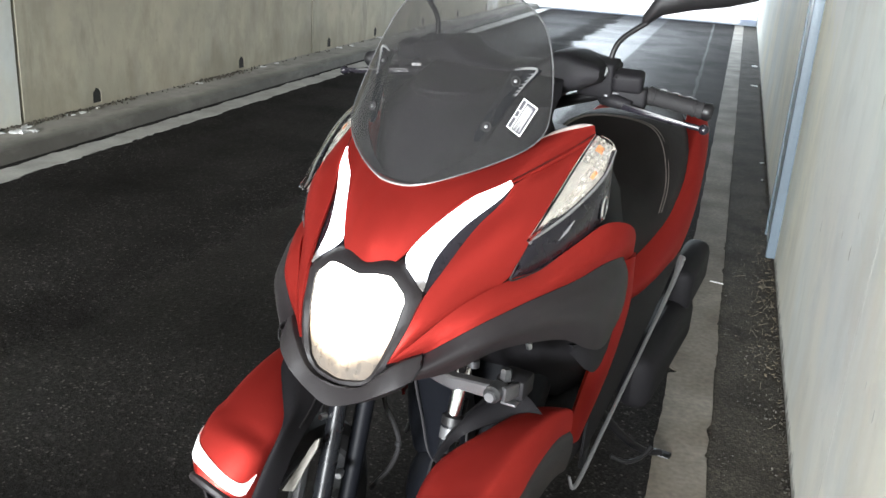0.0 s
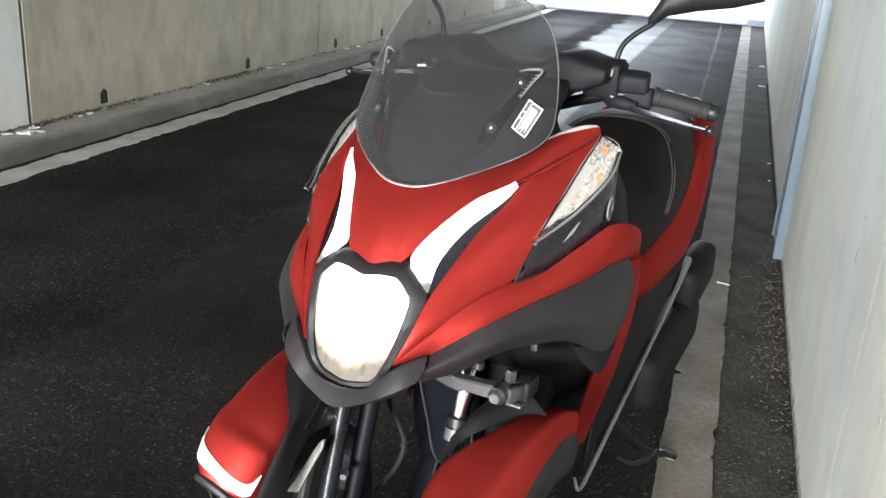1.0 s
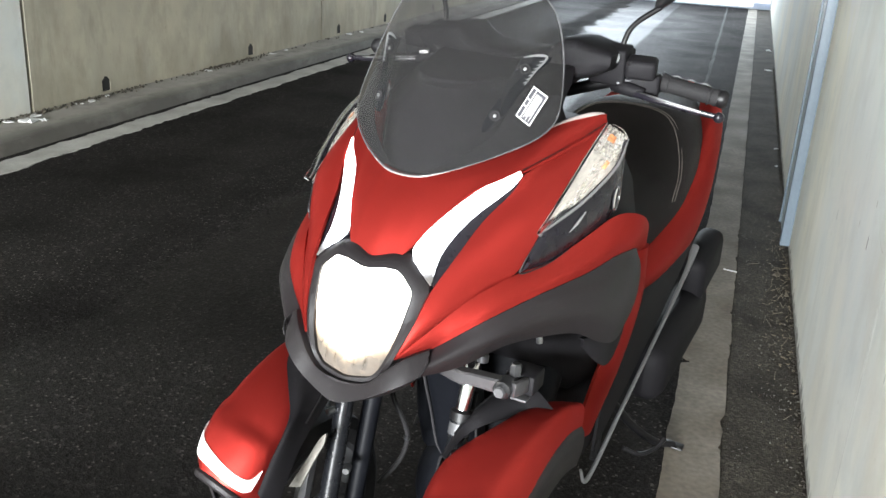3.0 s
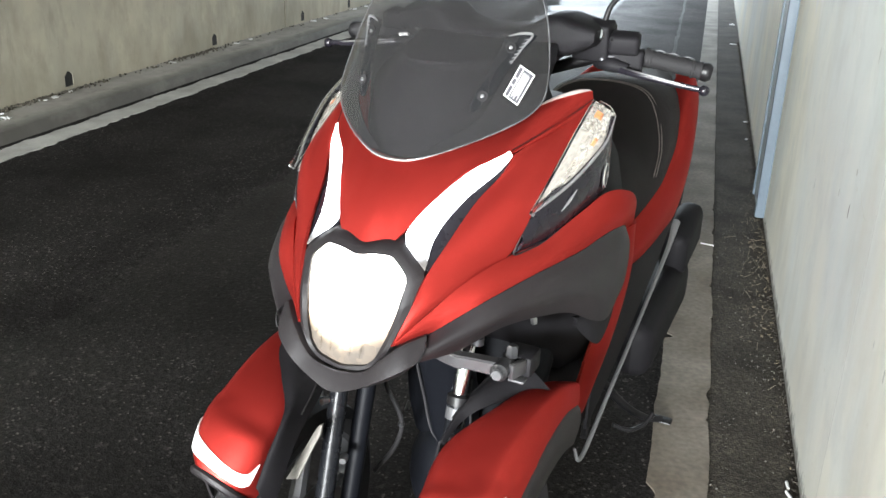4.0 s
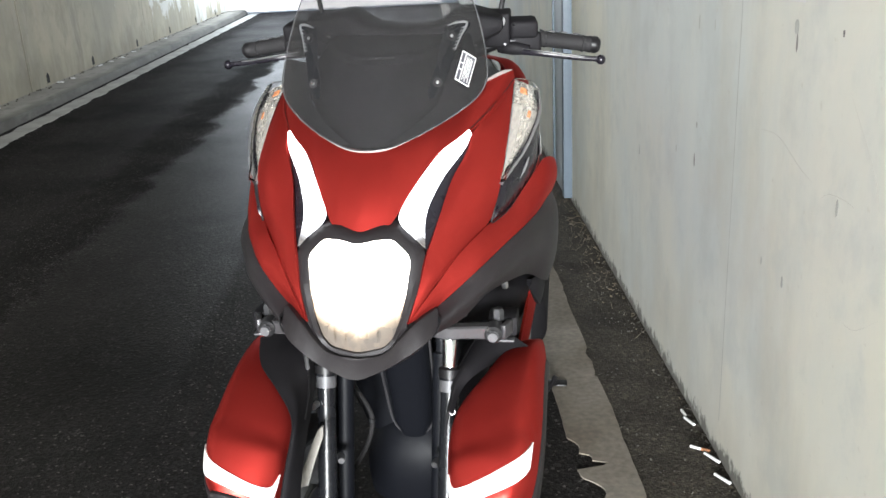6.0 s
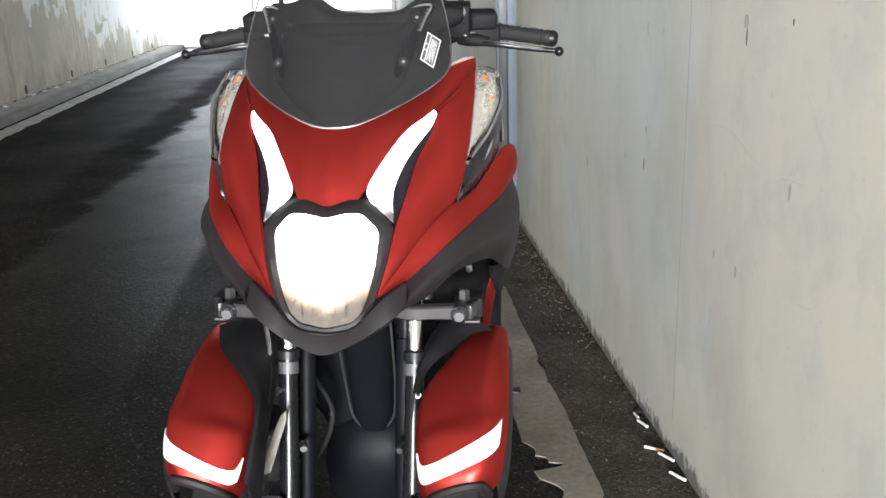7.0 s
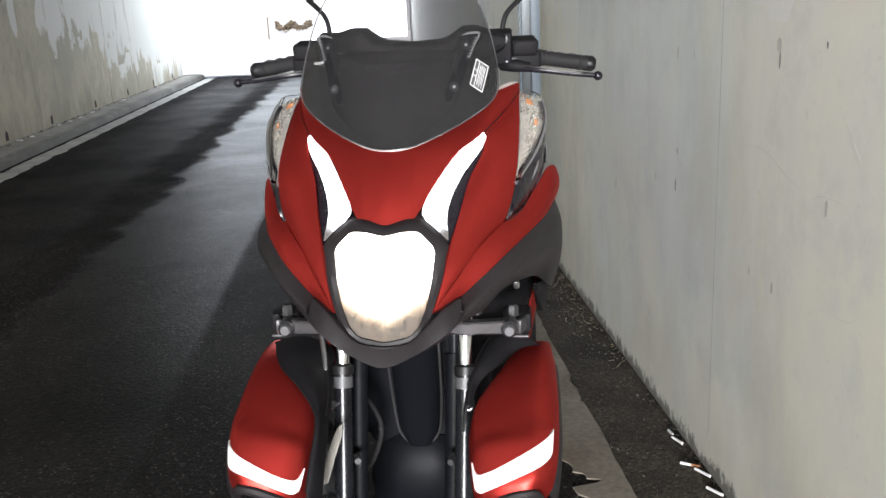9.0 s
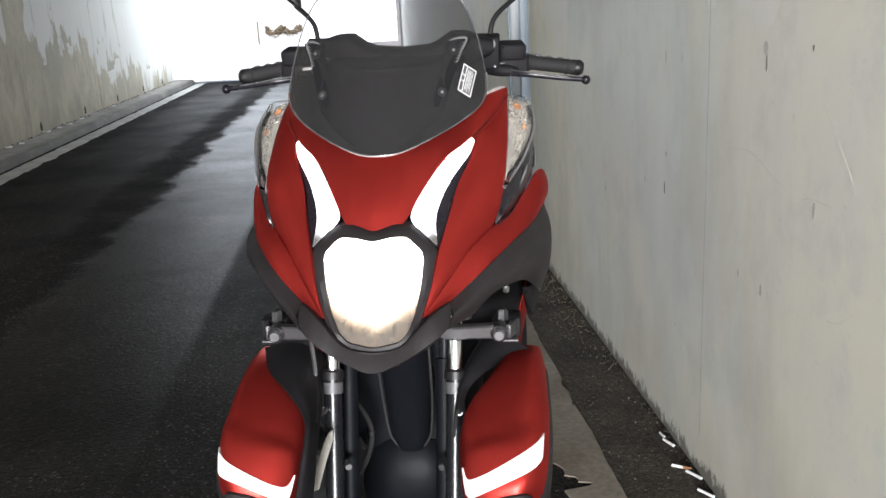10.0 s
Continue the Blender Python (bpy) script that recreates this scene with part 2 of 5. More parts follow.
def on_rows(rows, u, v):
    """The point of the surface that sheet() lays through rows, at u along the rows and v across, both 0 to 1."""
    def at(pts, s):
        s = s * (len(pts) - 1)
        i = min(int(s), len(pts) - 2)
        f = s - i
        p1, p2 = Vector(pts[i]), Vector(pts[i + 1])
        p0 = Vector(pts[i - 1]) if i else p1 * 2 - p2
        p3 = Vector(pts[i + 2]) if i + 2 < len(pts) else p2 * 2 - p1
        return 0.5 * (2 * p1 + (p2 - p0) * f + (2 * p0 - 5 * p1 + 4 * p2 - p3) * f * f + (3 * p1 - p0 - 3 * p2 + p3) * f ** 3)
    return at([at(r, v) for r in rows], u)


# ---- setting: the underpass ----
def concrete(name, base, other, dirt, streak, low_dirt=0.0, flaked=None, edge=None):
    """Cast concrete: broad stains, runs from above, pitting; dirt splashed up from the foot where it has collected."""
    m = bpy.data.materials.new(name)
    m.use_nodes = True
    n, l = m.node_tree.nodes, m.node_tree.links
    b = n["Principled BSDF"]
    tc = n.new("ShaderNodeTexCoord")

    def noise_at(scale, detail, stretch=(1, 1, 1), rough=0.55):
        mp = n.new("ShaderNodeMapping")
        mp.inputs["Scale"].default_value = stretch
        l.new(tc.outputs["Object"], mp.inputs["Vector"])
        t = n.new("ShaderNodeTexNoise")
        t.inputs["Scale"].default_value, t.inputs["Detail"].default_value, t.inputs["Roughness"].default_value = scale, detail, rough
        l.new(mp.outputs["Vector"], t.inputs["Vector"])
        return t.outputs["Fac"]

    def ranged(src, a, c, lo=0.0, hi=1.0):
        r = n.new("ShaderNodeMapRange")
        r.inputs["From Min"].default_value, r.inputs["From Max"].default_value = a, c
        r.inputs["To Min"].default_value, r.inputs["To Max"].default_value = lo, hi
        l.new(src, r.inputs["Value"])
        return r.outputs["Result"]

    def blend(a, c, fac):
        x = n.new("ShaderNodeMix")
        x.data_type = 'RGBA'
        for sock, v in (("A", a), ("B", c)):
            if isinstance(v, tuple):
                x.inputs[sock].default_value = (*v, 1)
            else:
                l.new(v, x.inputs[sock])
        l.new(fac, x.inputs["Factor"])
        return x.outputs["Result"]

    col = blend(base, other, ranged(noise_at(0.9, 6, (1, 1, 0.6), 0.62), 0.40, 0.60))
    col = blend(col, dirt, ranged(noise_at(2.2, 8, (1, 1, 0.45), 0.68), 0.52, 0.74, 0, 0.6))
    col = blend(col, streak, ranged(noise_at(5.0, 4, (1, 1, 0.10)), 0.56, 0.74, 0, 0.3))
    col = blend(col, tuple(c * 0.82 for c in other), ranged(noise_at(5.5, 6, (1, 1, 0.8), 0.66), 0.5, 0.66, 0, 0.45))
    col = blend(col, dirt, ranged(noise_at(34.0, 3), 0.66, 0.74, 0, 0.35))
    if flaked:
        # remains of white paint: more of it higher up and farther along, its lower edge run and flaked
        far = n.new("ShaderNodeSeparateXYZ")
        l.new(tc.outputs["Object"], far.inputs["Vector"])

        def plus(a, c, k=1.0):
            x = n.new("ShaderNodeMath")
            x.operation = 'MULTIPLY_ADD'
            x.inputs[1].default_value = k
            l.new(a, x.inputs[0])
            l.new(c, x.inputs[2])
            return x.outputs["Value"]

        warp = n.new("ShaderNodeMapping")
        warp.inputs["Scale"].default_value = (1, 1.5, 0.9)
        l.new(tc.outputs["Object"], warp.inputs["Vector"])
        cell = n.new("ShaderNodeTexVoronoi")
        cell.distance = 'CHEBYCHEV'
        cell.inputs["Scale"].default_value = 1.9
        l.new(warp.outputs["Vector"], cell.inputs["Vector"])
        cs = n.new("ShaderNodeSeparateColor")
        l.new(cell.outputs["Color"], cs.inputs["Color"])
        v = ranged(far.outputs["Y"], flaked[0], flaked[1], flaked[2], 0.75)
        v = plus(ranged(far.outputs["Z"], 0.1, 1.3, -0.65, 0.5), v)
        v = plus(cs.outputs["Red"], v, 0.55)
        v = plus(noise_at(5.0, 4, (1, 1, 0.10)), v, 0.80)
        v = plus(noise_at(11.0, 4), v, 0.35)
        col = blend(col, (0.66, 0.66, 0.63), ranged(v, 0.96, 1.02, 0, 0.90))
        col = blend(col, tuple(c * 0.7 for c in other), ranged(noise_at(3.2, 7, (1, 1, 0.22), 0.7), 0.56, 0.66, 0, flaked[3]))
    if low_dirt:
        sep = n.new("ShaderNodeSeparateXYZ")
        l.new(tc.outputs["Object"], sep.inputs["Vector"])
        neg = n.new("ShaderNodeMath")
        neg.operation = 'MULTIPLY'
        neg.inputs[1].default_value = -1.0
        l.new(sep.outputs["Z"], neg.inputs[0])

        def splash(fac, reach):
            add = n.new("ShaderNodeMath")
            add.operation = 'MULTIPLY_ADD'
            add.inputs[1].default_value = reach
            l.new(fac, add.inputs[0])
            l.new(neg.outputs["Value"], add.inputs[2])
            return add.outputs["Value"]

        col = blend(col, dirt, ranged(splash(noise_at(5.0, 6, (1, 1, 0.4)), 0.95), 0.10, 0.42, 0, low_dirt * 0.55))
        col = blend(col, tuple(c * 0.16 for c in dirt), ranged(splash(noise_at(21.0, 6, (1, 1, 0.60), 0.75), 0.20), 0.056, 0.082, 0, low_dirt))
    if edge:
        # road dirt caught along the outer edge
        across = n.new("ShaderNodeSeparateXYZ")
        l.new(tc.outputs["Object"], across.inputs["Vector"])
        wob = n.new("ShaderNodeMath")
        wob.operation = 'MULTIPLY_ADD'
        wob.inputs[1].default_value = 0.26
        l.new(noise_at(3.0, 7, (1, 0.5, 1), 0.7), wob.inputs[0])
        l.new(across.outputs["X"], wob.inputs[2])
        col = blend(col, tuple(c * 0.45 for c in dirt), ranged(wob.outputs["Value"], edge[0] + 0.13, edge[1] + 0.13, 0, 0.85))
        col = blend(col, tuple(c * 0.5 for c in dirt), ranged(noise_at(9.0, 8, (1, 0.35, 1), 0.72), 0.55, 0.68, 0, 0.6))
    l.new(col, b.inputs["Base Color"])
    b.inputs["Roughness"].default_value = 0.82
    bp = n.new("ShaderNodeBump")
    bp.inputs["Strength"].default_value, bp.inputs["Distance"].default_value = 0.13, 0.004
    l.new(noise_at(55.0, 5), bp.inputs["Height"])
    l.new(bp.outputs["Normal"], b.inputs["Normal"])
    return m


def asphalt(name, base, light, tracks=False, rough=0.92, shine=0.12, blotch=1.3):
    """Coarse asphalt: dark binder with pale chips; where wheels run it is worn paler and smoother."""
    m = bpy.data.materials.new(name)
    m.use_nodes = True
    n, l = m.node_tree.nodes, m.node_tree.links
    b = n["Principled BSDF"]
    tc = n.new("ShaderNodeTexCoord")

    def noise_at(scale, detail, gap=0.55):
        t = n.new("ShaderNodeTexNoise")
        t.inputs["Scale"].default_value, t.inputs["Detail"].default_value, t.inputs["Roughness"].default_value = scale, detail, gap
        l.new(tc.outputs["Object"], t.inputs["Vector"])
        return t.outputs["Fac"]

    def chips(scale):
        t = n.new("ShaderNodeTexVoronoi")
        t.inputs["Scale"].default_value = scale
        l.new(tc.outputs["Object"], t.inputs["Vector"])
        c = n.new("ShaderNodeSeparateColor")
        l.new(t.outputs["Color"], c.inputs["Color"])
        return c.outputs["Red"], t.outputs["Distance"]

    def ranged(src, a, c, lo=0.0, hi=1.0):
        r = n.new("ShaderNodeMapRange")
        r.inputs["From Min"].default_value, r.inputs["From Max"].default_value = a, c
        r.inputs["To Min"].default_value, r.inputs["To Max"].default_value = lo, hi
        l.new(src, r.inputs["Value"])
        return r.outputs["Result"]

    def calc(op, a, c):
        x = n.new("ShaderNodeMath")
        x.operation = op
        for k, v in enumerate((a, c)):
            if isinstance(v, float):
                x.inputs[k].default_value = v
            else:
                l.new(v, x.inputs[k])
        return x.outputs["Value"]

    def blend(a, c, fac, how='MIX'):
        x = n.new("ShaderNodeMix")
        x.data_type, x.blend_type = 'RGBA', how
        for sock, v in (("A", a), ("B", c)):
            if isinstance(v, tuple):
                x.inputs[sock].default_value = (*v, 1)
            else:
                l.new(v, x.inputs[sock])
        if isinstance(fac, float):
            x.inputs["Factor"].default_value = fac
        else:
            l.new(fac, x.inputs["Factor"])
        return x.outputs["Result"]

    big, big_d = chips(62.0)
    small, small_d = chips(170.0)
    broad = noise_at(blotch, 6.0)
    col = blend(base, tuple(c * 2.4 for c in base), ranged(small, 0.3, 1.0))
    col = blend(col, light, ranged(big, 0.982, 0.995, 0.0, 0.22))
    col = blend(col, light, ranged(small, 0.965, 0.985, 0.0, 0.7))
    col = blend(col, tuple(c * 0.5 for c in base), ranged(broad, 0.42, 0.7, 0.0, 0.75))
    rough_out, shine_out = ranged(broad, 0.3, 0.7, rough - 0.05, min(1.0, rough + 0.05)), None
    if tracks:
        sx = n.new("ShaderNodeSeparateXYZ")
        l.new(tc.outputs["Object"], sx.inputs["Vector"])
        wob = calc('ADD', calc('MULTIPLY', noise_at(2.0, 7.0, 0.56), 0.5), sx.outputs["X"])
        wob = calc('ADD', calc('MULTIPLY', calc('SUBTRACT', small, 0.5), 0.06), wob)
        worn = n.new("ShaderNodeValToRGB")
        e = worn.color_ramp.elements
        e[0].position, e[0].color = 0.0, (0.2, 0.2, 0.2, 1)
        e[1].position, e[1].color = 1.0, (0.15, 0.15, 0.15, 1)
        for at, v in ((0.10, 0.10), (0.15, 0.34), (0.305, 0.34), (0.335, 0.06), (0.392, 0.05), (0.410, 0.85), (0.62, 0.85), (0.68, 0.8), (0.75, 0.5)):
            q = e.new(at)
            q.color = (v, v, v, 1)
        l.new(ranged(wob, -3.8, 0.4), worn.inputs["Fac"])
        seam = ranged(calc('ADD', calc('MULTIPLY', noise_at(7.0, 4.0), 0.04), sx.outputs["X"]), -1.55, -1.505, 1.0, 0.50)
        worn_here = calc('MULTIPLY', worn.outputs["Color"], seam)
        grainy = calc('MULTIPLY', worn_here, ranged(noise_at(45.0, 4.0, 0.7), 0.35, 0.6, 0.35, 1.0))
        rough_out = calc('SUBTRACT', rough_out, calc('MULTIPLY', calc('POWER', worn_here, 0.5), 0.58))
        shine_out = calc('ADD', calc('MULTIPLY', grainy, 0.022), shine)
        col = blend(col, (0.011, 0.0105, 0.010), calc('MULTIPLY', grainy, 0.3))
    l.new(col, b.inputs["Base Color"])
    l.new(rough_out, b.inputs["Roughness"])
    if shine_out:
        l.new(shine_out, b.inputs["Specular IOR Level"])
    else:
        b.inputs["Specular IOR Level"].default_value = shine
    bp = n.new("ShaderNodeBump")
    bp.inputs["Strength"].default_value, bp.inputs["Distance"].default_value = 0.24 if tracks else 0.45, 0.004
    l.new(calc('ADD', calc('ADD', big_d, small_d), noise_at(70.0, 4.0)), bp.inputs["Height"])
    l.new(bp.outputs["Normal"], b.inputs["Normal"])
    return m


WALL_PALE = concrete("pale_wall_concrete", (0.69, 0.67, 0.57), (0.58, 0.61, 0.585), (0.46, 0.44, 0.37), (0.70, 0.69, 0.62), 0.85, (4.0, 16.0, -0.48, 0.12))
WALL_TAN = concrete("stained_wall_concrete", (0.47, 0.425, 0.32), (0.36, 0.335, 0.26), (0.17, 0.15, 0.105), (0.52, 0.49, 0.41), 0.8, (7.3, 14.8, -0.56, 0.7))
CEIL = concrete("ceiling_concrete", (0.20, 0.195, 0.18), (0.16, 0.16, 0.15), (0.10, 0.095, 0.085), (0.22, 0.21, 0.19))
LEDGE = concrete("ledge_concrete", (0.29, 0.275, 0.24), (0.21, 0.198, 0.17), (0.11, 0.10, 0.082), (0.40, 0.38, 0.34), 0.0, None, (-4.17, -4.02))
ROAD = asphalt("asphalt", (0.0170, 0.0155, 0.0147), (0.15, 0.14, 0.13), True, 0.95, 0.006)
VERGE = asphalt("worn_damp_asphalt", (0.036, 0.031, 0.024), (0.10, 0.09, 0.07), False, 0.85, 0.2, 4.5)
PAINT = mat("worn_white_road_paint", (0.54, 0.53, 0.49), 0.7, 0.0, 0.3, 5.0, 120.0, bump=0.3, tint=(0.34, 0.33, 0.30))
PAINT_DIRTY = mat("dirty_road_paint", (0.37, 0.335, 0.28), 0.78, 0.0, 0.5, 3.2, 60.0, bump=0.12, tint=(0.17, 0.135, 0.095))
GLARE_WHITE = mat("glare_white_backdrop", (0.80, 0.80, 0.78), 0.6, 0.0, 0.1, 5.0, 90.0, bump=0.2)
PIPEPAINT = mat("blue_grey_paint", (0.125, 0.16, 0.195), 0.5, 0.0, 0.18, 3.0, 80.0, bump=0.1)
COVER = mat("pale_grey_cover_paint", (0.50, 0.55, 0.58), 0.45, 0.0, 0.15, 3.0, 80.0, bump=0.1)
HOLE_SHADE = mat("dark_hole_shade", (0.018, 0.016, 0.013), 0.9, 0.0, 0.3, 20.0, 200.0)
SOIL = mat("dry_soil", (0.052, 0.045, 0.033), 0.95, 0.0, 0.4, 14.0, 160.0, bump=0.6)
GLARE_GROUND = mat("glare_white_ground", (0.80, 0.79, 0.77), 0.9, 0.0, 0.06, 0.6, 30.0, bump=0.2)

WALL_X, LEFT_X, ROOF_Z, Y_IN, Y_OUT = 0.0, -4.38, 3.1, -14.2, 15.9
KERB_X, LEDGE_Z = -4.03, 0.08


def slab(name, lo, hi, material, label, category, bevel=0.0):
    size = [b - a for a, b in zip(lo, hi)]
    return thing(name, rbox(size, [(a + b) / 2 for a, b in zip(lo, hi)], bevel), material, label, category, kind="structure")


# near-white ground colour stands in for the glare past the far mouth
ground = slab("ground", (-900, -900, -0.6), (900, 900, -0.02), GLARE_GROUND, "open ground beyond the underpass, painted near-white for glare", "ground")
road = slab("road", (KERB_X + 0.02, -30, -0.018), (-0.236, 16.6, 0.0), ROAD, "dark worn asphalt carriageway", "road")
verge = slab("verge", (-0.236, -30, -0.018), (0.02, 16.6, -0.001), VERGE, "damp gritty asphalt strip along the wall foot", "verge")
# added white backdrop: fills the far mouth with outdoor glare
glare_wall = slab("glare_wall", (-14.0, 42.0, -0.02), (6.0, 42.4, 5.5), GLARE_WHITE, "added white wall standing in for the outdoor glare", "wall")
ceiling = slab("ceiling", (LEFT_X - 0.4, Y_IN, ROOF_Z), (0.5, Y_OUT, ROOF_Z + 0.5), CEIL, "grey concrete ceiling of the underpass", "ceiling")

bm = rbox((0.36, 32.3, 1.8), (WALL_X + 0.18, 1.15, 0.9), 0)
rbox((0.36, 31.6, 1.3), (WALL_X + 0.18, 1.5, 2.45), 0, bm=bm)
wall_east = thing("wall_east", bm, WALL_PALE, "pale grey-green concrete wall, dirty along its foot", "wall", kind="structure")

# the stained wall across the road: cast panels with open joints and weep holes at the foot
JOINTS = [-14.3, -13.15, -9.05, -4.95, -0.92, 3.17, 7.20, 11.38, 15.45, 16.3]
WEEPS = [-2.1, -0.2, 1.9, 3.87, 5.80, 7.62, 8.92, 10.60, 12.23, 13.87, 15.35]
wall_west = tagged(new("wall_west"), "stained tan concrete wall with vertical joints and weep holes", "wall", kind="structure")
for a, b in zip(JOINTS, JOINTS[1:]):
    top = ROOF_Z if a < 15 else 2.6
    bm = bmesh.new()
    at = a + 0.014
    for w in [w for w in WEEPS if a < w < b]:
        rbox((0.3, w - 0.042 - at, top), (LEFT_X - 0.15, (at + w - 0.042) / 2, top / 2), 0, bm=bm)
        rbox((0.3, 0.084, top - 0.20), (LEFT_X - 0.15, w, 0.20 + (top - 0.20) / 2), 0, bm=bm)
        rbox((0.3, 0.084, 0.10), (LEFT_X - 0.15, w, 0.05), 0, bm=bm)
        for e in (-1, 1):
            rbox((0.3, 0.030, 0.030), (LEFT_X - 0.1505, w + e * 0.036, 0.196), 0, (45, 0, 0), bm=bm)
        at = w + 0.042
    rbox((0.3, b - 0.014 - at, top), (LEFT_X - 0.15, (at + b - 0.014) / 2, top / 2), 0, bm=bm)
    for w in [w for w in WEEPS if a < w < b]:
        # dark arched plug in each hole: its near-black colour paints the shade inside
        arch = [Vector((LEFT_X - 0.003, w + 0.041 * c, 0.149 + 0.047 * d)) for c, d in ((-1, -1), (1, -1), (1, 0.35), (0.8, 0.75), (0.4, 0.97), (0, 1.04), (-0.4, 0.97), (-0.8, 0.75), (-1, 0.35))]
        part("weep_hole_shade", loft([arch, [p + Vector((-0.05, 0, 0)) for p in arch]]), HOLE_SHADE, wall_west, "drain hole closed by a dark plug painted as its shade")
    part("panel", bm, WALL_TAN if b > 3.3 else WALL_PALE, wall_west)
bm = rbox((0.2, 31.3, 2.1), (LEFT_X - 0.42, 1.65, 1.05), 0)
part("backing", bm, SOIL, wall_west)

bm = bmesh.new()
ring = [(LEFT_X - 0.02, LEDGE_Z), (KERB_X - 0.05, LEDGE_Z - 0.006), (KERB_X - 0.012, LEDGE_Z - 0.016), (KERB_X + 0.02, -0.015), (LEFT_X - 0.02, -0.015)]
ys = [-14 + 0.25 * k for k in range(123)]
loft([[Vector((x + (0.006 * noise.noise((y * 3.1, x * 5, 1)) if i in (1, 2, 3) else 0), y, z + 0.005 * noise.noise((y * 2.3, x * 9, 7)))) for i, (x, z) in enumerate(ring)] for y in ys], bm)
kerb = thing("kerb", bm, LEDGE, "grey concrete ledge with a dirty chamfered edge", "kerb", kind="structure")


def painted_line(name, x0, x1, y0, y1, ragged, seed, label, material, bites=()):
    """A road line laid 4 mm proud, with chipped edges."""
    bm = bmesh.new()
    n = int((y1 - y0) / 0.013)
    rows = []
    for k in range(n + 1):
        y = y0 + (y1 - y0) * k / n
        a = ragged * (noise.noise((seed, y * 4.0, 0)) + 0.6 * noise.noise((seed, y * 17.0, 3)))
        b = ragged * (noise.noise((seed + 9, y * 4.0, 0)) + 0.6 * noise.noise((seed + 9, y * 17.0, 3)))
        b -= 0.030 * max(0, noise.noise((seed, y * 6.0, 30)) - 0.30) + 0.05 * max(0, noise.noise((seed, y * 23.0, 40)) - 0.38)
        for at, half, deep in bites:
            a += deep * max(0, 1 - ((y - at) / half) ** 2)
        rows.append([bm.verts.new((x0 + a, y, 0.004)), bm.verts.new((x1 + b, y, 0.004)), bm.verts.new((x1 + b, y, -0.004)), bm.verts.new((x0 + a, y, -0.004))])
    for r, s in zip(rows, rows[1:]):
        for q in range(4):
            bm.faces.new((r[q], r[(q + 1) % 4], s[(q + 1) % 4], s[q]))
    return thing(name, bm, material, label, "road line", kind="structure")


painted_line("road_line_east", -0.372, -0.222, -8, 16.58, 0.0055, 3, "dirty worn edge line beside the wall", PAINT_DIRTY, ((0.615, 0.018, 0.075), (0.645, 0.03, 0.05), (0.70, 0.05, 0.025), (0.50, 0.06, 0.035), (0.35, 0.25, 0.03), (1.62, 0.02, 0.03), (2.05, 0.03, 0.02)))
painted_line("road_line_west", -3.955, -3.785, -8, 16.58, 0.028, 21, "worn white edge line below the ledge", PAINT)

# a worn joint between two layings of asphalt
SEAM = asphalt("worn_pale_asphalt", (0.030, 0.029, 0.028), (0.15, 0.145, 0.14), False, 0.85, 0.2)
bm = bmesh.new()
rows = []
for k in range(360):
    y = 3.5 + 0.036 * k
    x = -0.57 - 0.0125 * (y - 3.5) + 0.012 * noise.noise((y * 2.0, 0, 9))
    a = 0.012 + 0.030 * abs(noise.noise((y * 9.0, 2, 5))) + 0.012 * max(0, noise.noise((y * 3.0, 7, 5)))
    b = 0.010 + 0.024 * abs(noise.noise((y * 11.0, 4, 8)))
    rows.append([bm.verts.new((x - a, y, 0.0025)), bm.verts.new((x + b, y, 0.0025)), bm.verts.new((x + b, y, -0.004)), bm.verts.new((x - a, y, -0.004))])
for r, q in zip(rows, rows[1:]):
    for k in range(4):
        bm.faces.new((r[k], r[(k + 1) % 4], q[(k + 1) % 4], q[k]))
thing("road_seam", bm, SEAM, "pale ragged joint along the asphalt", "road seam", kind="structure")

# painted steel channel that runs up the pale wall
pipe = tagged(new("wall_channel"), "blue-grey painted steel channel fixed upright to the wall", "channel")
part("channel_body", rbox((0.030, 0.32, 2.9), (-0.015, 3.21, 1.47), 0.003), COVER, pipe, "pale grey cover face")
part("channel_edge", rbox((0.042, 0.055, 2.9), (-0.021, 3.0, 1.47), 0.003), PIPEPAINT, pipe, "blue-grey edge strip")
part("channel_rib", rbox((0.040, 0.018, 2.9), (-0.020, 3.355, 1.47), 0.002), PIPEPAINT, pipe)

DARKMARK = mat("dark_scuff", (0.30, 0.29, 0.26), 0.8, 0.0, 0.4, 20.0, 200.0)
GREENMARK = mat("faint_grey_stain", (0.57, 0.58, 0.53), 0.8, 0.0, 0.3, 20.0, 200.0)
SCRATCH = mat("pale_scratch", (0.70, 0.69, 0.61), 0.7, 0.0, 0.2, 20.0, 200.0)
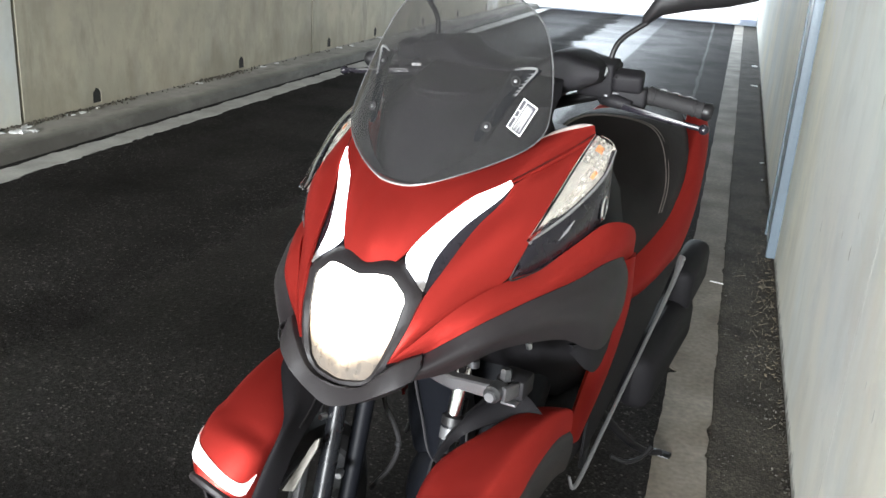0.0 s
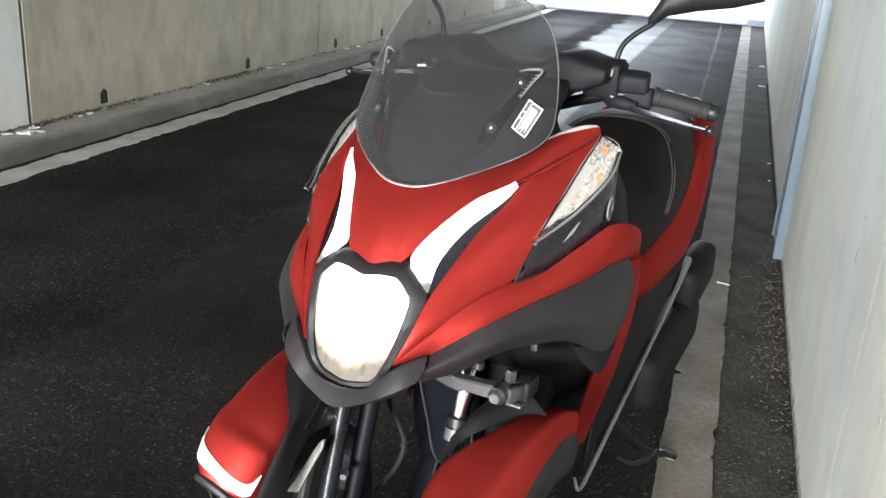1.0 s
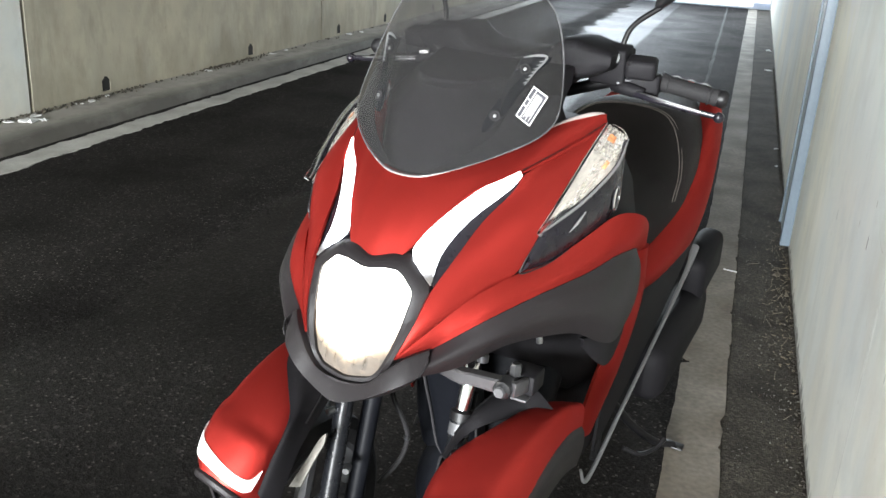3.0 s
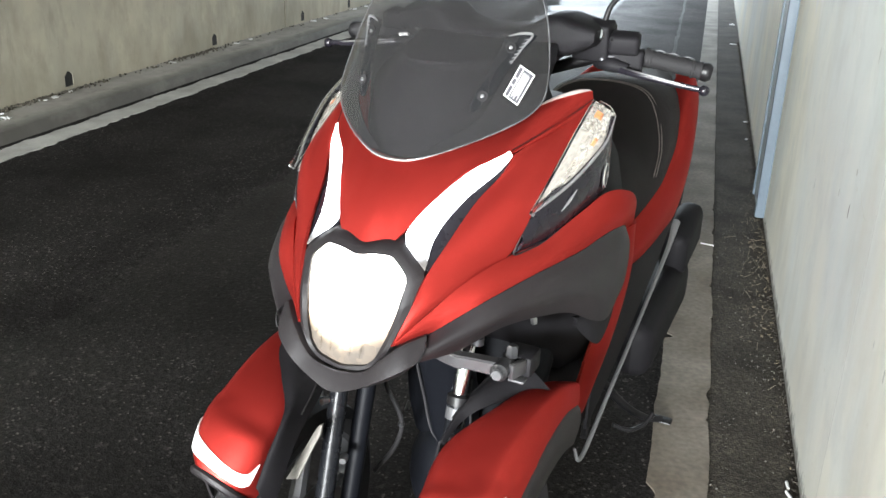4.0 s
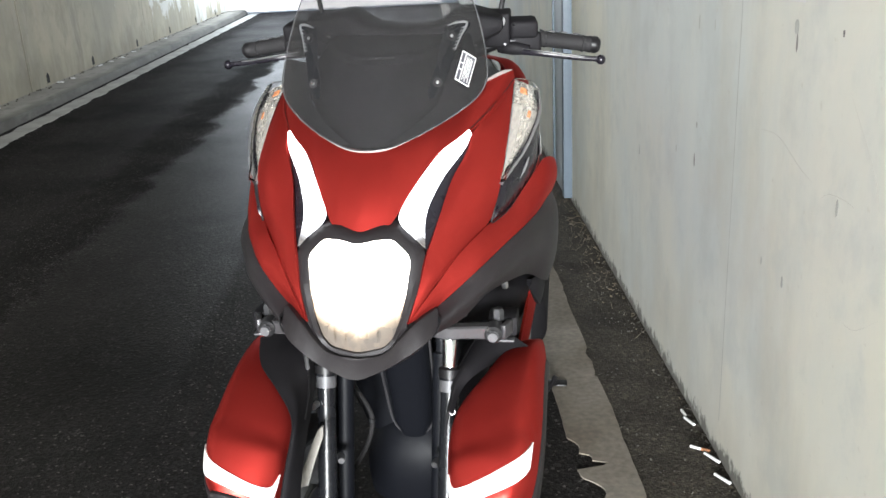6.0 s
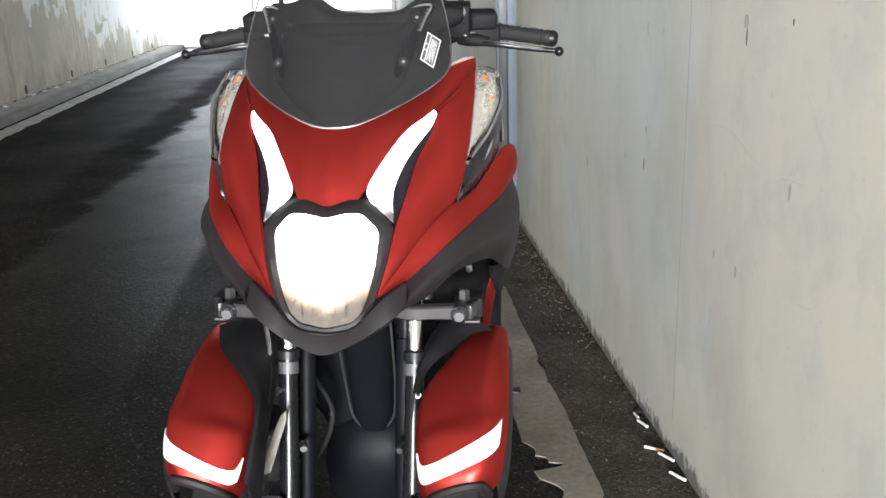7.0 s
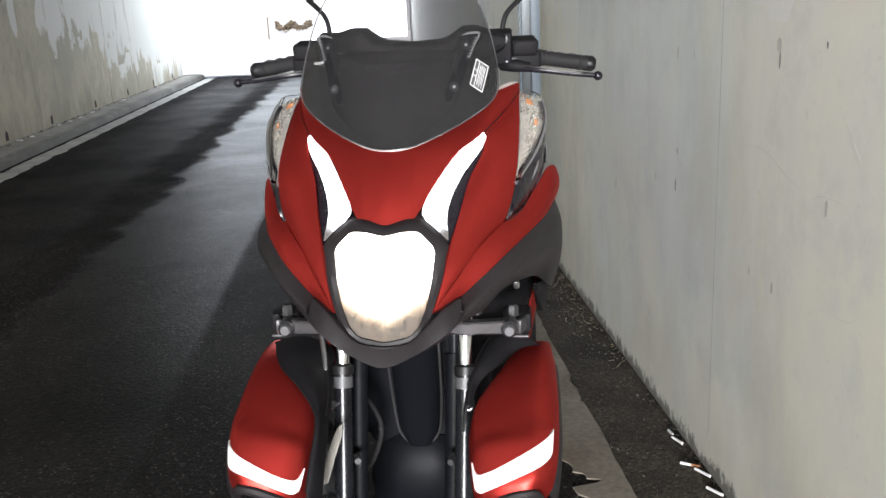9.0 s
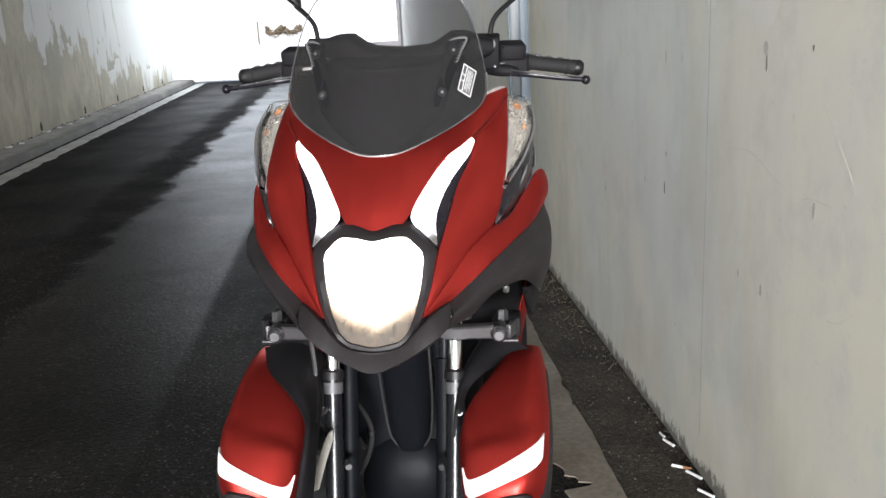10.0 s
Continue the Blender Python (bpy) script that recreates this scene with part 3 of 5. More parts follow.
for y, z, w, h, m in ((0.942, 0.709, 0.006, 0.022, DARKMARK), (0.307, 0.608, 0.006, 0.016, GREENMARK), (0.324, 1.085, 0.0045, 0.022, DARKMARK), (0.33, 1.115, 0.012, 0.018, GREENMARK), (1.564, 0.593, 0.005, 0.022, GREENMARK), (0.097, 0.829, 0.006, 0.020, GREENMARK),
                      (0.426, 0.612, 0.004, 0.012, GREENMARK), (0.132, 1.123, 0.004, 0.008, DARKMARK), (0.945, 1.067, 0.005, 0.022, GREENMARK), (0.82, 1.07, 0.004, 0.018, GREENMARK), (0.932, 0.806, 0.008, 0.010, GREENMARK), (1.12, 0.701, 0.006, 0.012, GREENMARK)):
    bm = bmesh.new()
    ring = [Vector((-0.0004, y + w * math.cos(t) * (0.8 + 0.3 * noise.noise((y * 9, t, 2))), z + h * math.sin(t) * (0.8 + 0.3 * noise.noise((z * 9, t, 5))))) for t in [k * math.pi / 8 for k in range(16)]]
    loft([[p + Vector((0.0025, 0, 0)) for p in ring], ring], bm)
    part("scuff", bm, m, wall_east)
for pts in (((0.55, 0.875), (0.45, 0.893), (0.37, 0.893), (0.27, 0.86), (0.20, 0.845)), ((0.17, 0.825), (0.13, 0.845), (0.07, 0.850), (0.03, 0.848)), ((0.10, 1.045), (-0.02, 0.92), (-0.05, 0.86)), ((0.16, 0.655), (0.10, 0.625)), ((0.05, 0.64), (-0.01, 0.645), (-0.09, 0.70)), ((0.98, 0.86), (0.78, 0.76), (0.66, 0.775))):
    part("scratch", tube([(0.0003, y, z) for y, z in pts], [0.0003] + [0.0007] * (len(pts) - 2) + [0.0003], 6, 20), SCRATCH, wall_east)
part("form_line", rbox((0.003, 0.003, 2.9), (0.0013, 0.635, 1.55), 0), GREENMARK, wall_east)


# ---- the three-wheeled scooter ----
# x to the walker's right, y towards its tail, z up, from the ground below its nose
scooter = tagged(new("three_wheeled_scooter"), "satin red three-wheeled scooter with lit headlamp, parked beside the wall", "scooter")
scooter.matrix_world = pose(-0.815, 0, 0, 0, 1.0, -9.0)
S = scooter
DEEP = mat("deep_black_plastic", (0.0045, 0.0050, 0.0068), 0.5, 0.0, 0.1, 9.0, 60.0, shine=0.10)
MATT = mat("matt_black_plastic", (0.0105, 0.0098, 0.0112), 0.62, 0.0, 0.2, 9.0, 400.0, bump=0.05, shine=0.13)

# red nose between the running lamps, rising to the foot of the screen
NOSE = [((0, 0.008, 0.998), (0, -0.090, 0.889)), ((0.026, 0.013, 1.000), (0.026, -0.085, 0.892)), ((0.05, 0.024, 1.005), (0.046, -0.074, 0.903)), ((0.095, 0.085, 1.028), (0.072, -0.035, 0.942)),
        ((0.13, 0.155, 1.050), (0.101, 0.022, 0.983)), ((0.165, 0.22, 1.068), (0.150, 0.090, 1.013)), ((0.195, 0.265, 1.077), (0.187, 0.2, 1.040)), ((0.212, 0.295, 1.077), (0.213, 0.302, 1.062))]
half = [bow(a, b, 0.010 - 0.0012 * k, (0, -0.75, 0.65)) for k, (a, b) in enumerate(NOSE)]
rows = [[p * Vector((-1, 1, 1)) for p in r] for r in half[:0:-1]] + half
cowl = part("nose_cowl", sheet(rows, 61, 12, 0.005), RED, S)
for sd in (1, -1):
    # pale tube paints the highlight along the wing's rolled edge
    part("wing_highlight", tube([(sd * x, y, z) for x, y, z in ((0.150, 0.190, 1.060), (0.166, 0.222, 1.069), (0.183, 0.248, 1.0755), (0.197, 0.268, 1.079), (0.209, 0.290, 1.079))], [0.0008, 0.0026, 0.0034, 0.0034, 0.001], 8, 24), HIGHLIGHT, cowl, "highlight painted along the rolled edge of the cowl wing")
DRL_OUT = [(0.1555, 0.090, 1.005), (0.151, 0.064, 0.986), (0.129, 0.015, 0.950), (0.115, -0.04, 0.907), (0.104, -0.086, 0.866)]
DRL_IN = [(0.150, 0.090, 1.013), (0.112, 0.036, 0.990), (0.079, -0.026, 0.952), (0.058, -0.062, 0.916), (0.066, -0.079, 0.901)]
WHITE = [0.94, 0.86, 0.72, 0.68, 0.88]
SIGNAL = [((0.213, 0.305, 1.062), (0.256, 0.290, 1.045)), ((0.213, 0.22, 1.030), (0.259, 0.228, 1.012)), ((0.211, 0.14, 0.990), (0.241, 0.145, 0.974)),
          ((0.207, 0.075, 0.955), (0.217, 0.080, 0.947)), ((0.204, 0.044, 0.938), (0.206, 0.046, 0.937))]
FIN_LOW = [(0.190, 0.034, 0.874), (0.214, 0.09, 0.879), (0.241, 0.17, 0.904), (0.258, 0.25, 0.924), (0.253, 0.305, 0.935)]
FIN_UP = [(0.198, 0.040, 0.905), (0.211, 0.074, 0.945), (0.240, 0.143, 0.974), (0.260, 0.228, 1.011), (0.253, 0.292, 1.041)]
# lower flank: crease under the cheek, then the fin's lower edge, over the boundary with the charcoal skirt
PANEL = [((0.079, -0.141, 0.770), (0.078, -0.142, 0.768)), ((0.113, -0.100, 0.810), (0.111, -0.105, 0.777)), ((0.145, -0.052, 0.846), (0.144, -0.080, 0.800)), ((0.172, -0.008, 0.866), (0.180, -0.042, 0.825)),
         ((0.190, 0.034, 0.874), (0.219, 0.032, 0.844)), ((0.216, 0.09, 0.881), (0.240, 0.090, 0.849)), ((0.244, 0.17, 0.905), (0.260, 0.165, 0.851)), ((0.267, 0.25, 0.924), (0.275, 0.245, 0.855)),
         ((0.284, 0.33, 0.908), (0.282, 0.325, 0.845)), ((0.286, 0.40, 0.872), (0.272, 0.40, 0.820)), ((0.270, 0.48, 0.805), (0.255, 0.455, 0.785))]
SKIRT = [((0.113, -0.103, 0.776), (0.124, -0.122, 0.769), (0.122, -0.130, 0.760), (0.112, -0.136, 0.747)), ((0.144, -0.080, 0.799), (0.160, -0.088, 0.789), (0.162, -0.085, 0.775), (0.150, -0.070, 0.747)),
         ((0.180, -0.042, 0.824), (0.197, -0.040, 0.812), (0.200, -0.035, 0.795), (0.184, 0.020, 0.755)), ((0.219, 0.032, 0.843), (0.232, 0.035, 0.828), (0.235, 0.045, 0.800), (0.222, 0.10, 0.750)),
         ((0.240, 0.090, 0.848), (0.258, 0.10, 0.828), (0.262, 0.11, 0.795), (0.244, 0.18, 0.728)), ((0.260, 0.165, 0.850), (0.281, 0.18, 0.82), (0.285, 0.19, 0.77), (0.266, 0.25, 0.690)),
         ((0.275, 0.245, 0.854), (0.293, 0.26, 0.81), (0.292, 0.27, 0.74), (0.276, 0.31, 0.668)), ((0.282, 0.325, 0.844), (0.293, 0.34, 0.80), (0.289, 0.35, 0.72), (0.272, 0.38, 0.660)),
         ((0.272, 0.40, 0.819), (0.283, 0.41, 0.78), (0.280, 0.42, 0.71), (0.264, 0.43, 0.662)), ((0.255, 0.455, 0.784), (0.266, 0.465, 0.76), (0.266, 0.47, 0.71), (0.256, 0.47, 0.680))]
for sd in (1, -1):
    # red cheek from the running lamp back to the turn signal
    ins = [(0.1565, 0.094, 1.007), (0.152, 0.066, 0.986), (0.130, 0.016, 0.949), (0.116, -0.042, 0.905), (0.103, -0.090, 0.862), (0.092, -0.117, 0.815), (0.079, -0.140, 0.772)]
    outs = [(0.212, 0.302, 1.061), (0.212, 0.2, 1.020), (0.208, 0.085, 0.960), (0.199, 0.042, 0.910), (0.183, 0.018, 0.872), (0.128, -0.078, 0.828), (0.081, -0.138, 0.772)]
    part("cheek_cowl", sheet([bow(a, b, w, (0.45, -0.65, 0.5)) for a, b, w in zip(ins, outs, (0.004, 0.008, 0.010, 0.009, 0.007, 0.004, 0.0))], 44, 14, 0.005, sd), RED, S)
    # lower red flank, sweeping back to a rounded shoulder
    part("flank_panel", sheet([bow(a, b, w, (0.8, -0.5, 0.1)) for (a, b), w in zip(PANEL, (0, 0.003, 0.005, 0.006, 0.006, 0.008, 0.010, 0.011, 0.010, 0.008, 0.005))], 60, 14, 0.005, sd), RED, S)
    # charcoal skirt under it
    part("skirt_panel", sheet(SKIRT, 48, 16, 0.006, sd), GREY, S)
    # dark flap hanging below the skirt
    part("skirt_flap", sheet([bow(a, b, 0.004, (1, 0, 0)) for a, b in (((0.246, 0.225, 0.700), (0.240, 0.235, 0.680)), ((0.262, 0.28, 0.690), (0.256, 0.29, 0.630)), ((0.268, 0.34, 0.675), (0.260, 0.35, 0.598)), ((0.266, 0.40, 0.672), (0.256, 0.42, 0.592)), ((0.258, 0.455, 0.685), (0.250, 0.47, 0.620)))], 24, 8, 0.010, sd), MATT, S)
    # red edge of the leg shield
    fr = [(0.258, 0.435, 0.800), (0.244, 0.435, 0.64), (0.220, 0.425, 0.5), (0.194, 0.44, 0.36)]
    bk = [(0.270, 0.500, 0.800), (0.262, 0.555, 0.66), (0.238, 0.565, 0.5), (0.206, 0.535, 0.345)]
    part("leg_shield_edge", sheet([bow(a, b, 0.010, (1, 0, 0)) for a, b in zip(fr, bk)], 24, 8, 0.006, sd), RED, S)
    # glossy dark fin below the signal, with a round emblem
    fin = part("fin_panel", sheet([bow(a, b, w, (0.9, -0.3, 0)) for a, b, w in zip(FIN_LOW, FIN_UP, (0.008, 0.008, 0.007, 0.001, 0.0))], 26, 8, 0.005, sd), GLOSS, S, "gloss black panel with a pale rib")
    part("fin_rim", tube([(sd * x, y - 0.002, z) for x, y, z in ((0.204, 0.052, 0.922), (0.198, 0.038, 0.903), (0.193, 0.031, 0.886), (0.191, 0.030, 0.875), (0.198, 0.046, 0.874), (0.216, 0.088, 0.880), (0.230, 0.13, 0.892))], [0.0005, 0.0009, 0.0014, 0.0016, 0.0014, 0.0010, 0.0005], 8, 30), GREY, fin)
    part("fin_rib", tube([(sd * x, y - 0.008, z) for x, y, z in ((0.232, 0.120, 0.925), (0.240, 0.135, 0.940), (0.246, 0.148, 0.955))], [0.0008, 0.0024, 0.0008], 8, 12), SILVER, fin)
    emblem = part("emblem", lathe([(0.0, 0.002), (0.0195, 0.002), (0.021, 0.0), (0.0, 0.0)], (sd * 0.2585, 0.252, 0.951), (sd * 1.0, 0.12, 0.02), 28), ALLOY, fin, "round silver emblem")
    part("emblem_ring", lathe([(0.0175, 0.0015), (0.0175, 0.0036), (0.0200, 0.0036), (0.0212, 0.0015)], (sd * 0.2585, 0.252, 0.951), (sd * 1.0, 0.12, 0.02), 32), CHROME, emblem)
    # turn signal: faceted reflector, sparkle and shade painted in, amber bulb glints, clear lens
    back = [bow((a[0], a[1] + 0.010, a[2] - 0.007), (b[0] - 0.004, b[1] + 0.012, b[2] - 0.006), 0.003, (0.6, -0.6, 0.5)) for a, b in SIGNAL]
    sig = part("turn_signal", sheet(back, 30, 10, 0.004, sd), SILVER, S, "clear turn signal with bright faceted reflector")
    dice = random.Random(11)
    bright, dull, low_amber, top_amber = bmesh.new(), bmesh.new(), bmesh.new(), bmesh.new()
    grid = [[on_rows(back, i / 52, j / 14) for j in range(15)] for i in range(52)]
    out = Vector((0.6, -0.6, 0.5)).normalized()
    for i in range(51):
        for j in range(14):
            # pale and beige facets carry the reflector's sparkle and shade as colour
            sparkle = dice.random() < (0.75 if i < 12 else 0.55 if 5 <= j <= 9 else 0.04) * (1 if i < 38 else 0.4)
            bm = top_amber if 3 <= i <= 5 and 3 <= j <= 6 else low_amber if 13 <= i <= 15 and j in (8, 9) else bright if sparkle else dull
            mid = (grid[i][j] + grid[i + 1][j + 1]) / 2
            tilt = Vector((dice.uniform(-1, 1), dice.uniform(-1, 1), dice.uniform(-1, 1))) * 0.20
            bm.faces.new([bm.verts.new((p + out * (0.0025 + (p - mid).dot(tilt))) * Vector((sd, 1, 1))) for p in (grid[i][j], grid[i + 1][j], grid[i + 1][j + 1], grid[i][j + 1])])
    part("reflector_facets", bright, REFLECTOR, sig, "silvered reflector facets painted bright as sparkle")
    part("shaded_facets", dull, DULL, sig, "reflector facets painted beige as shade")
    for bm in (low_amber, top_amber):
        part("amber_glint", bm, AMBER, sig, "amber glint of the bulb")
    part("signal_trim", tube([(sd * (b[0] + 0.0015), b[1] - 0.003, b[2] - 0.001) for a, b in SIGNAL], [0.001, 0.0025, 0.0025, 0.0020, 0.0008], 8, 30), SILVER, sig, "pale strip under the lens")
    lens = part("lens", sheet([bow(a, b, 0.012, (0.6, -0.6, 0.5)) for a, b in SIGNAL], 30, 10, 0.003, sd), LENS, sig)
    lens.visible_shadow = False
    # running lamp: lit band within a smoked housing
    drl = part("running_lamp", sheet([bow((a[0], a[1] + 0.008, a[2] - 0.003), (b[0], b[1] + 0.008, b[2] - 0.003), 0.002, (0.2, -0.8, 0.4)) for a, b in zip(DRL_IN, DRL_OUT)], 24, 8, 0.004, sd), GLOSS, S, "slanting running lamp, lit white")
    lit = []
    for a, b, w in zip(DRL_IN, DRL_OUT, WHITE):
        lit.append(bow(a, Vector(a).lerp(Vector(b), w), 0.003, (0.2, -0.8, 0.4)))
    part("light_guide", sheet(lit, 28, 8, 0.003, sd), DAYLAMP, drl, "white lit light guide")
    # cowl seam under the signal corner
    part("seam_strip", tube([(sd * x, y, z) for x, y, z in ((0.153, 0.095, 1.014), (0.180, 0.165, 1.033), (0.200, 0.245, 1.049), (0.212, 0.298, 1.062))], 0.0007, 6, 14), BLACK, S)
    part("cowl_fold", tube([(sd * x, y + 0.005, z - 0.004) for x, y, z in ((0.150, 0.090, 1.012), (0.180, 0.165, 1.033), (0.200, 0.245, 1.049), (0.212, 0.298, 1.062))], [0.002, 0.0055, 0.0055, 0.002], 8, 14), RED, S)

# headlamp: dark bezel, lit lens, warm reflector in its foot
HEX = [(0.0, -0.108, 0.881), (0.028, -0.104, 0.887), (0.053, -0.099, 0.887), (0.080, -0.102, 0.860), (0.074, -0.124, 0.810), (0.066, -0.137, 0.775), (0.054, -0.147, 0.745), (0.040, -0.150, 0.730), (0.0, -0.154, 0.722)]
RIM = [(0.0, -0.092, 0.893), (0.034, -0.082, 0.903), (0.062, -0.078, 0.900), (0.101, -0.084, 0.866), (0.092, -0.115, 0.815), (0.083, -0.130, 0.790), (0.074, -0.142, 0.762), (0.056, -0.142, 0.722), (0.0, -0.148, 0.702)]


def mirror_ring(pts, soft=0.14, turns=2):
    """A ring from its half, with every corner rounded off."""
    ring = [Vector(p) for p in pts] + [Vector((-x, y, z)) for x, y, z in pts[-2:0:-1]]
    for _ in range(turns):
        nxt = ring[1:] + ring[:1]
        ring = [q for p, r in zip(ring, nxt) for q in (p.lerp(r, soft), p.lerp(r, 1 - soft))]
    return ring


hl = tagged(new("headlamp"), "large lit headlamp in a dark bezel")
hl.parent = S
a, b = mirror_ring(RIM), mirror_ring(HEX)
part("bezel", loft([[p + Vector((0, 0.03, 0)) for p in a], a, [p.lerp(q, 0.5) + Vector((0, -0.004, 0)) for p, q in zip(a, b)], b, [p + Vector((0, 0.03, 0)) for p in b]], caps=False), GREY, hl)
cen = Vector((0, -0.130, 0.815))
rings = [[p.lerp(cen, f) + Vector((0, 0.006 - d, 0)) for p in b] for f, d in ((0, 0), (0.10, 0.006), (0.35, 0.011), (0.65, 0.014), (0.95, 0.015))]
part("lamp_lens", loft(rings), LAMP, hl, "glowing headlamp lens")
# ribs moulded into the lens
for x in (-0.034, -0.017, 0.017, 0.034):
    part("lens_rib", tube([(x, -0.140, 0.778), (x * 0.98, -0.151, 0.757), (x * 0.95, -0.154, 0.742)], [0.0004, 0.0010, 0.0004], 6, 10), LENS, hl)

# charcoal chin that wraps under the headlamp
CHIN = [((0.113, -0.100, 0.781), (0.117, -0.110, 0.782), (0.1205, -0.114, 0.779), (0.120, -0.134, 0.752), (0.107, -0.125, 0.738), (0.098, -0.085, 0.738)),
        ((0.088, -0.128, 0.772), (0.092, -0.140, 0.773), (0.0955, -0.144, 0.770), (0.105, -0.155, 0.743), (0.096, -0.140, 0.727), (0.086, -0.095, 0.727)),
        ((0.062, -0.148, 0.746), (0.066, -0.157, 0.748), (0.069, -0.161, 0.745), (0.079, -0.170, 0.728), (0.073, -0.150, 0.713), (0.062, -0.103, 0.713)),
        ((0.043, -0.151, 0.723), (0.045, -0.161, 0.726), (0.047, -0.165, 0.722), (0.052, -0.175, 0.711), (0.048, -0.152, 0.699), (0.040, -0.107, 0.699)),
        ((0.0, -0.152, 0.712), (0.0, -0.163, 0.716), (0.0, -0.167, 0.712), (0.0, -0.181, 0.688), (0.0, -0.156, 0.678), (0.0, -0.11, 0.679))]
rows = [[Vector(p) for p in r] for r in CHIN] + [[Vector((-x, y, z)) for x, y, z in r] for r in CHIN[-2::-1]]
for _ in range(2):
    rows = [rows[0]] + [[p.lerp(q, f) for p, q in zip(a, b)] for a, b in zip(rows, rows[1:]) for f in (0.2, 0.8)] + [rows[-1]]
part("chin_cowl", sheet(rows, len(rows), 6, 0.0012), GREY, S)

for sd in (1, -1):
    part("chin_seam", tube([(sd * 0.113, -0.1075, 0.7775), (sd * 0.1245, -0.1255, 0.7705), (sd * 0.118, -0.1385, 0.751), (sd * 0.106, -0.12, 0.742)], 0.0014, 6, 16), BLACK, S)

# smoked screen
ZW = [(1.000, 0.018), (1.006, 0.046), (1.020, 0.084), (1.038, 0.124), (1.056, 0.156), (1.072, 0.171), (1.090, 0.176), (1.12, 0.173), (1.15, 0.167), (1.18, 0.159), (1.21, 0.148), (1.24, 0.132), (1.265, 0.106), (1.283, 0.070), (1.290, 0.025)]


def screen_y(x, z):
    return -0.004 + (z - 1.0) * 0.70 + 2.2 * x * x + 30 * x ** 4


# dark tray between the wings of the nose, behind the screen
rows = []
for (x, y, z), _ in NOSE[2:6]:
    rows.append([(u * x * 0.98, (screen_y(0, z) + 0.015) * (1 - u * u) + (y + 0.012) * u * u, z - 0.006) for u in (-1, -0.6, -0.2, 0.2, 0.6, 1)])
for x, y, z in ((0.150, 0.25, 1.090), (0.140, 0.31, 1.115), (0.130, 0.345, 1.135)):
    rows.append([(u * x, (screen_y(0, z) + 0.02) * (1 - u * u) + y * u * u, z) for u in (-1, -0.6, -0.2, 0.2, 0.6, 1)])
rows.append([(u * 0.125, 0.36, 1.140) for u in (-1, -0.6, -0.2, 0.2, 0.6, 1)])
part("inner_cowl", sheet(rows, 34, 24, 0.004, 1, (0, 0.5, 0.9)), MATT, S)

bm = bmesh.new()
rows = []
for z, w in spline([(z, w, 0) for z, w in ZW], 40) and [(v.x, max(v.y, 0.004)) for v in spline([(z, w, 0) for z, w in ZW], 40)]:
    rows.append([(u * w, screen_y(u * w, z), z) for u in [q / 10 - 1 for q in range(21)]])
for off in (0.0, 0.003):
    g = [[bm.verts.new((x, y + off, z)) for x, y, z in r] for r in rows]
    for r, s in zip(g, g[1:]):
        for q in range(20):
            bm.faces.new((r[q], r[q + 1], s[q + 1], s[q]))
    if off == 0.0:
        first = g
for g0, g1 in zip((first,), (g,)):
    edge = [(i, 0) for i in range(40)] + [(39, j) for j in range(1, 21)] + [(i, 20) for i in range(38, -1, -1)] + [(0, j) for j in range(19, 0, -1)]
    for (i, j), (k, m) in zip(edge, edge[1:] + edge[:1]):
        bm.faces.new((g0[i][j], g0[k][m], g1[k][m], g1[i][j]))
screen = part("windscreen", bm, SMOKE, S, "curved smoked plastic screen")
screen.visible_shadow = False
# added dark sheets hide the red wings where haze greys the screen
for sd in (1, -1):
    rows = [[(w * f, screen_y(w * f, z) + 0.0045 + 0.012 * (1 - f), z) for f in (0.985, 0.88, 0.76, 0.64)] for z, w in ZW[1:8]]
    part("screen_blind", sheet(rows, 26, 8, 0.002, sd, (0, 0.5, 0.9)), MATT, S, "added dark sheet hiding the red wing behind the screen's corner")
rim = [(w * s, screen_y(w, z) + 0.001, z) for s, seq in ((-1, ZW[::-1]), (1, ZW)) for z, w in seq]
part("screen_edge", tube(rim, 0.0014, 6, 110), EDGE, screen, "polished screen edge")
# short bright tube: the highlight on the screen's foot, put in as colour
foot = [(w, screen_y(w, z) - 0.001, z - 0.001) for z, w in ZW[:3]]
part("screen_foot_highlight", tube([(-x, y, z) for x, y, z in foot[::-1]] + foot, [0.0002, 0.0006, 0.0012, 0.0012, 0.0006, 0.0002], 6, 40), HIGHLIGHT, screen, "highlight painted on the lower edge of the screen")
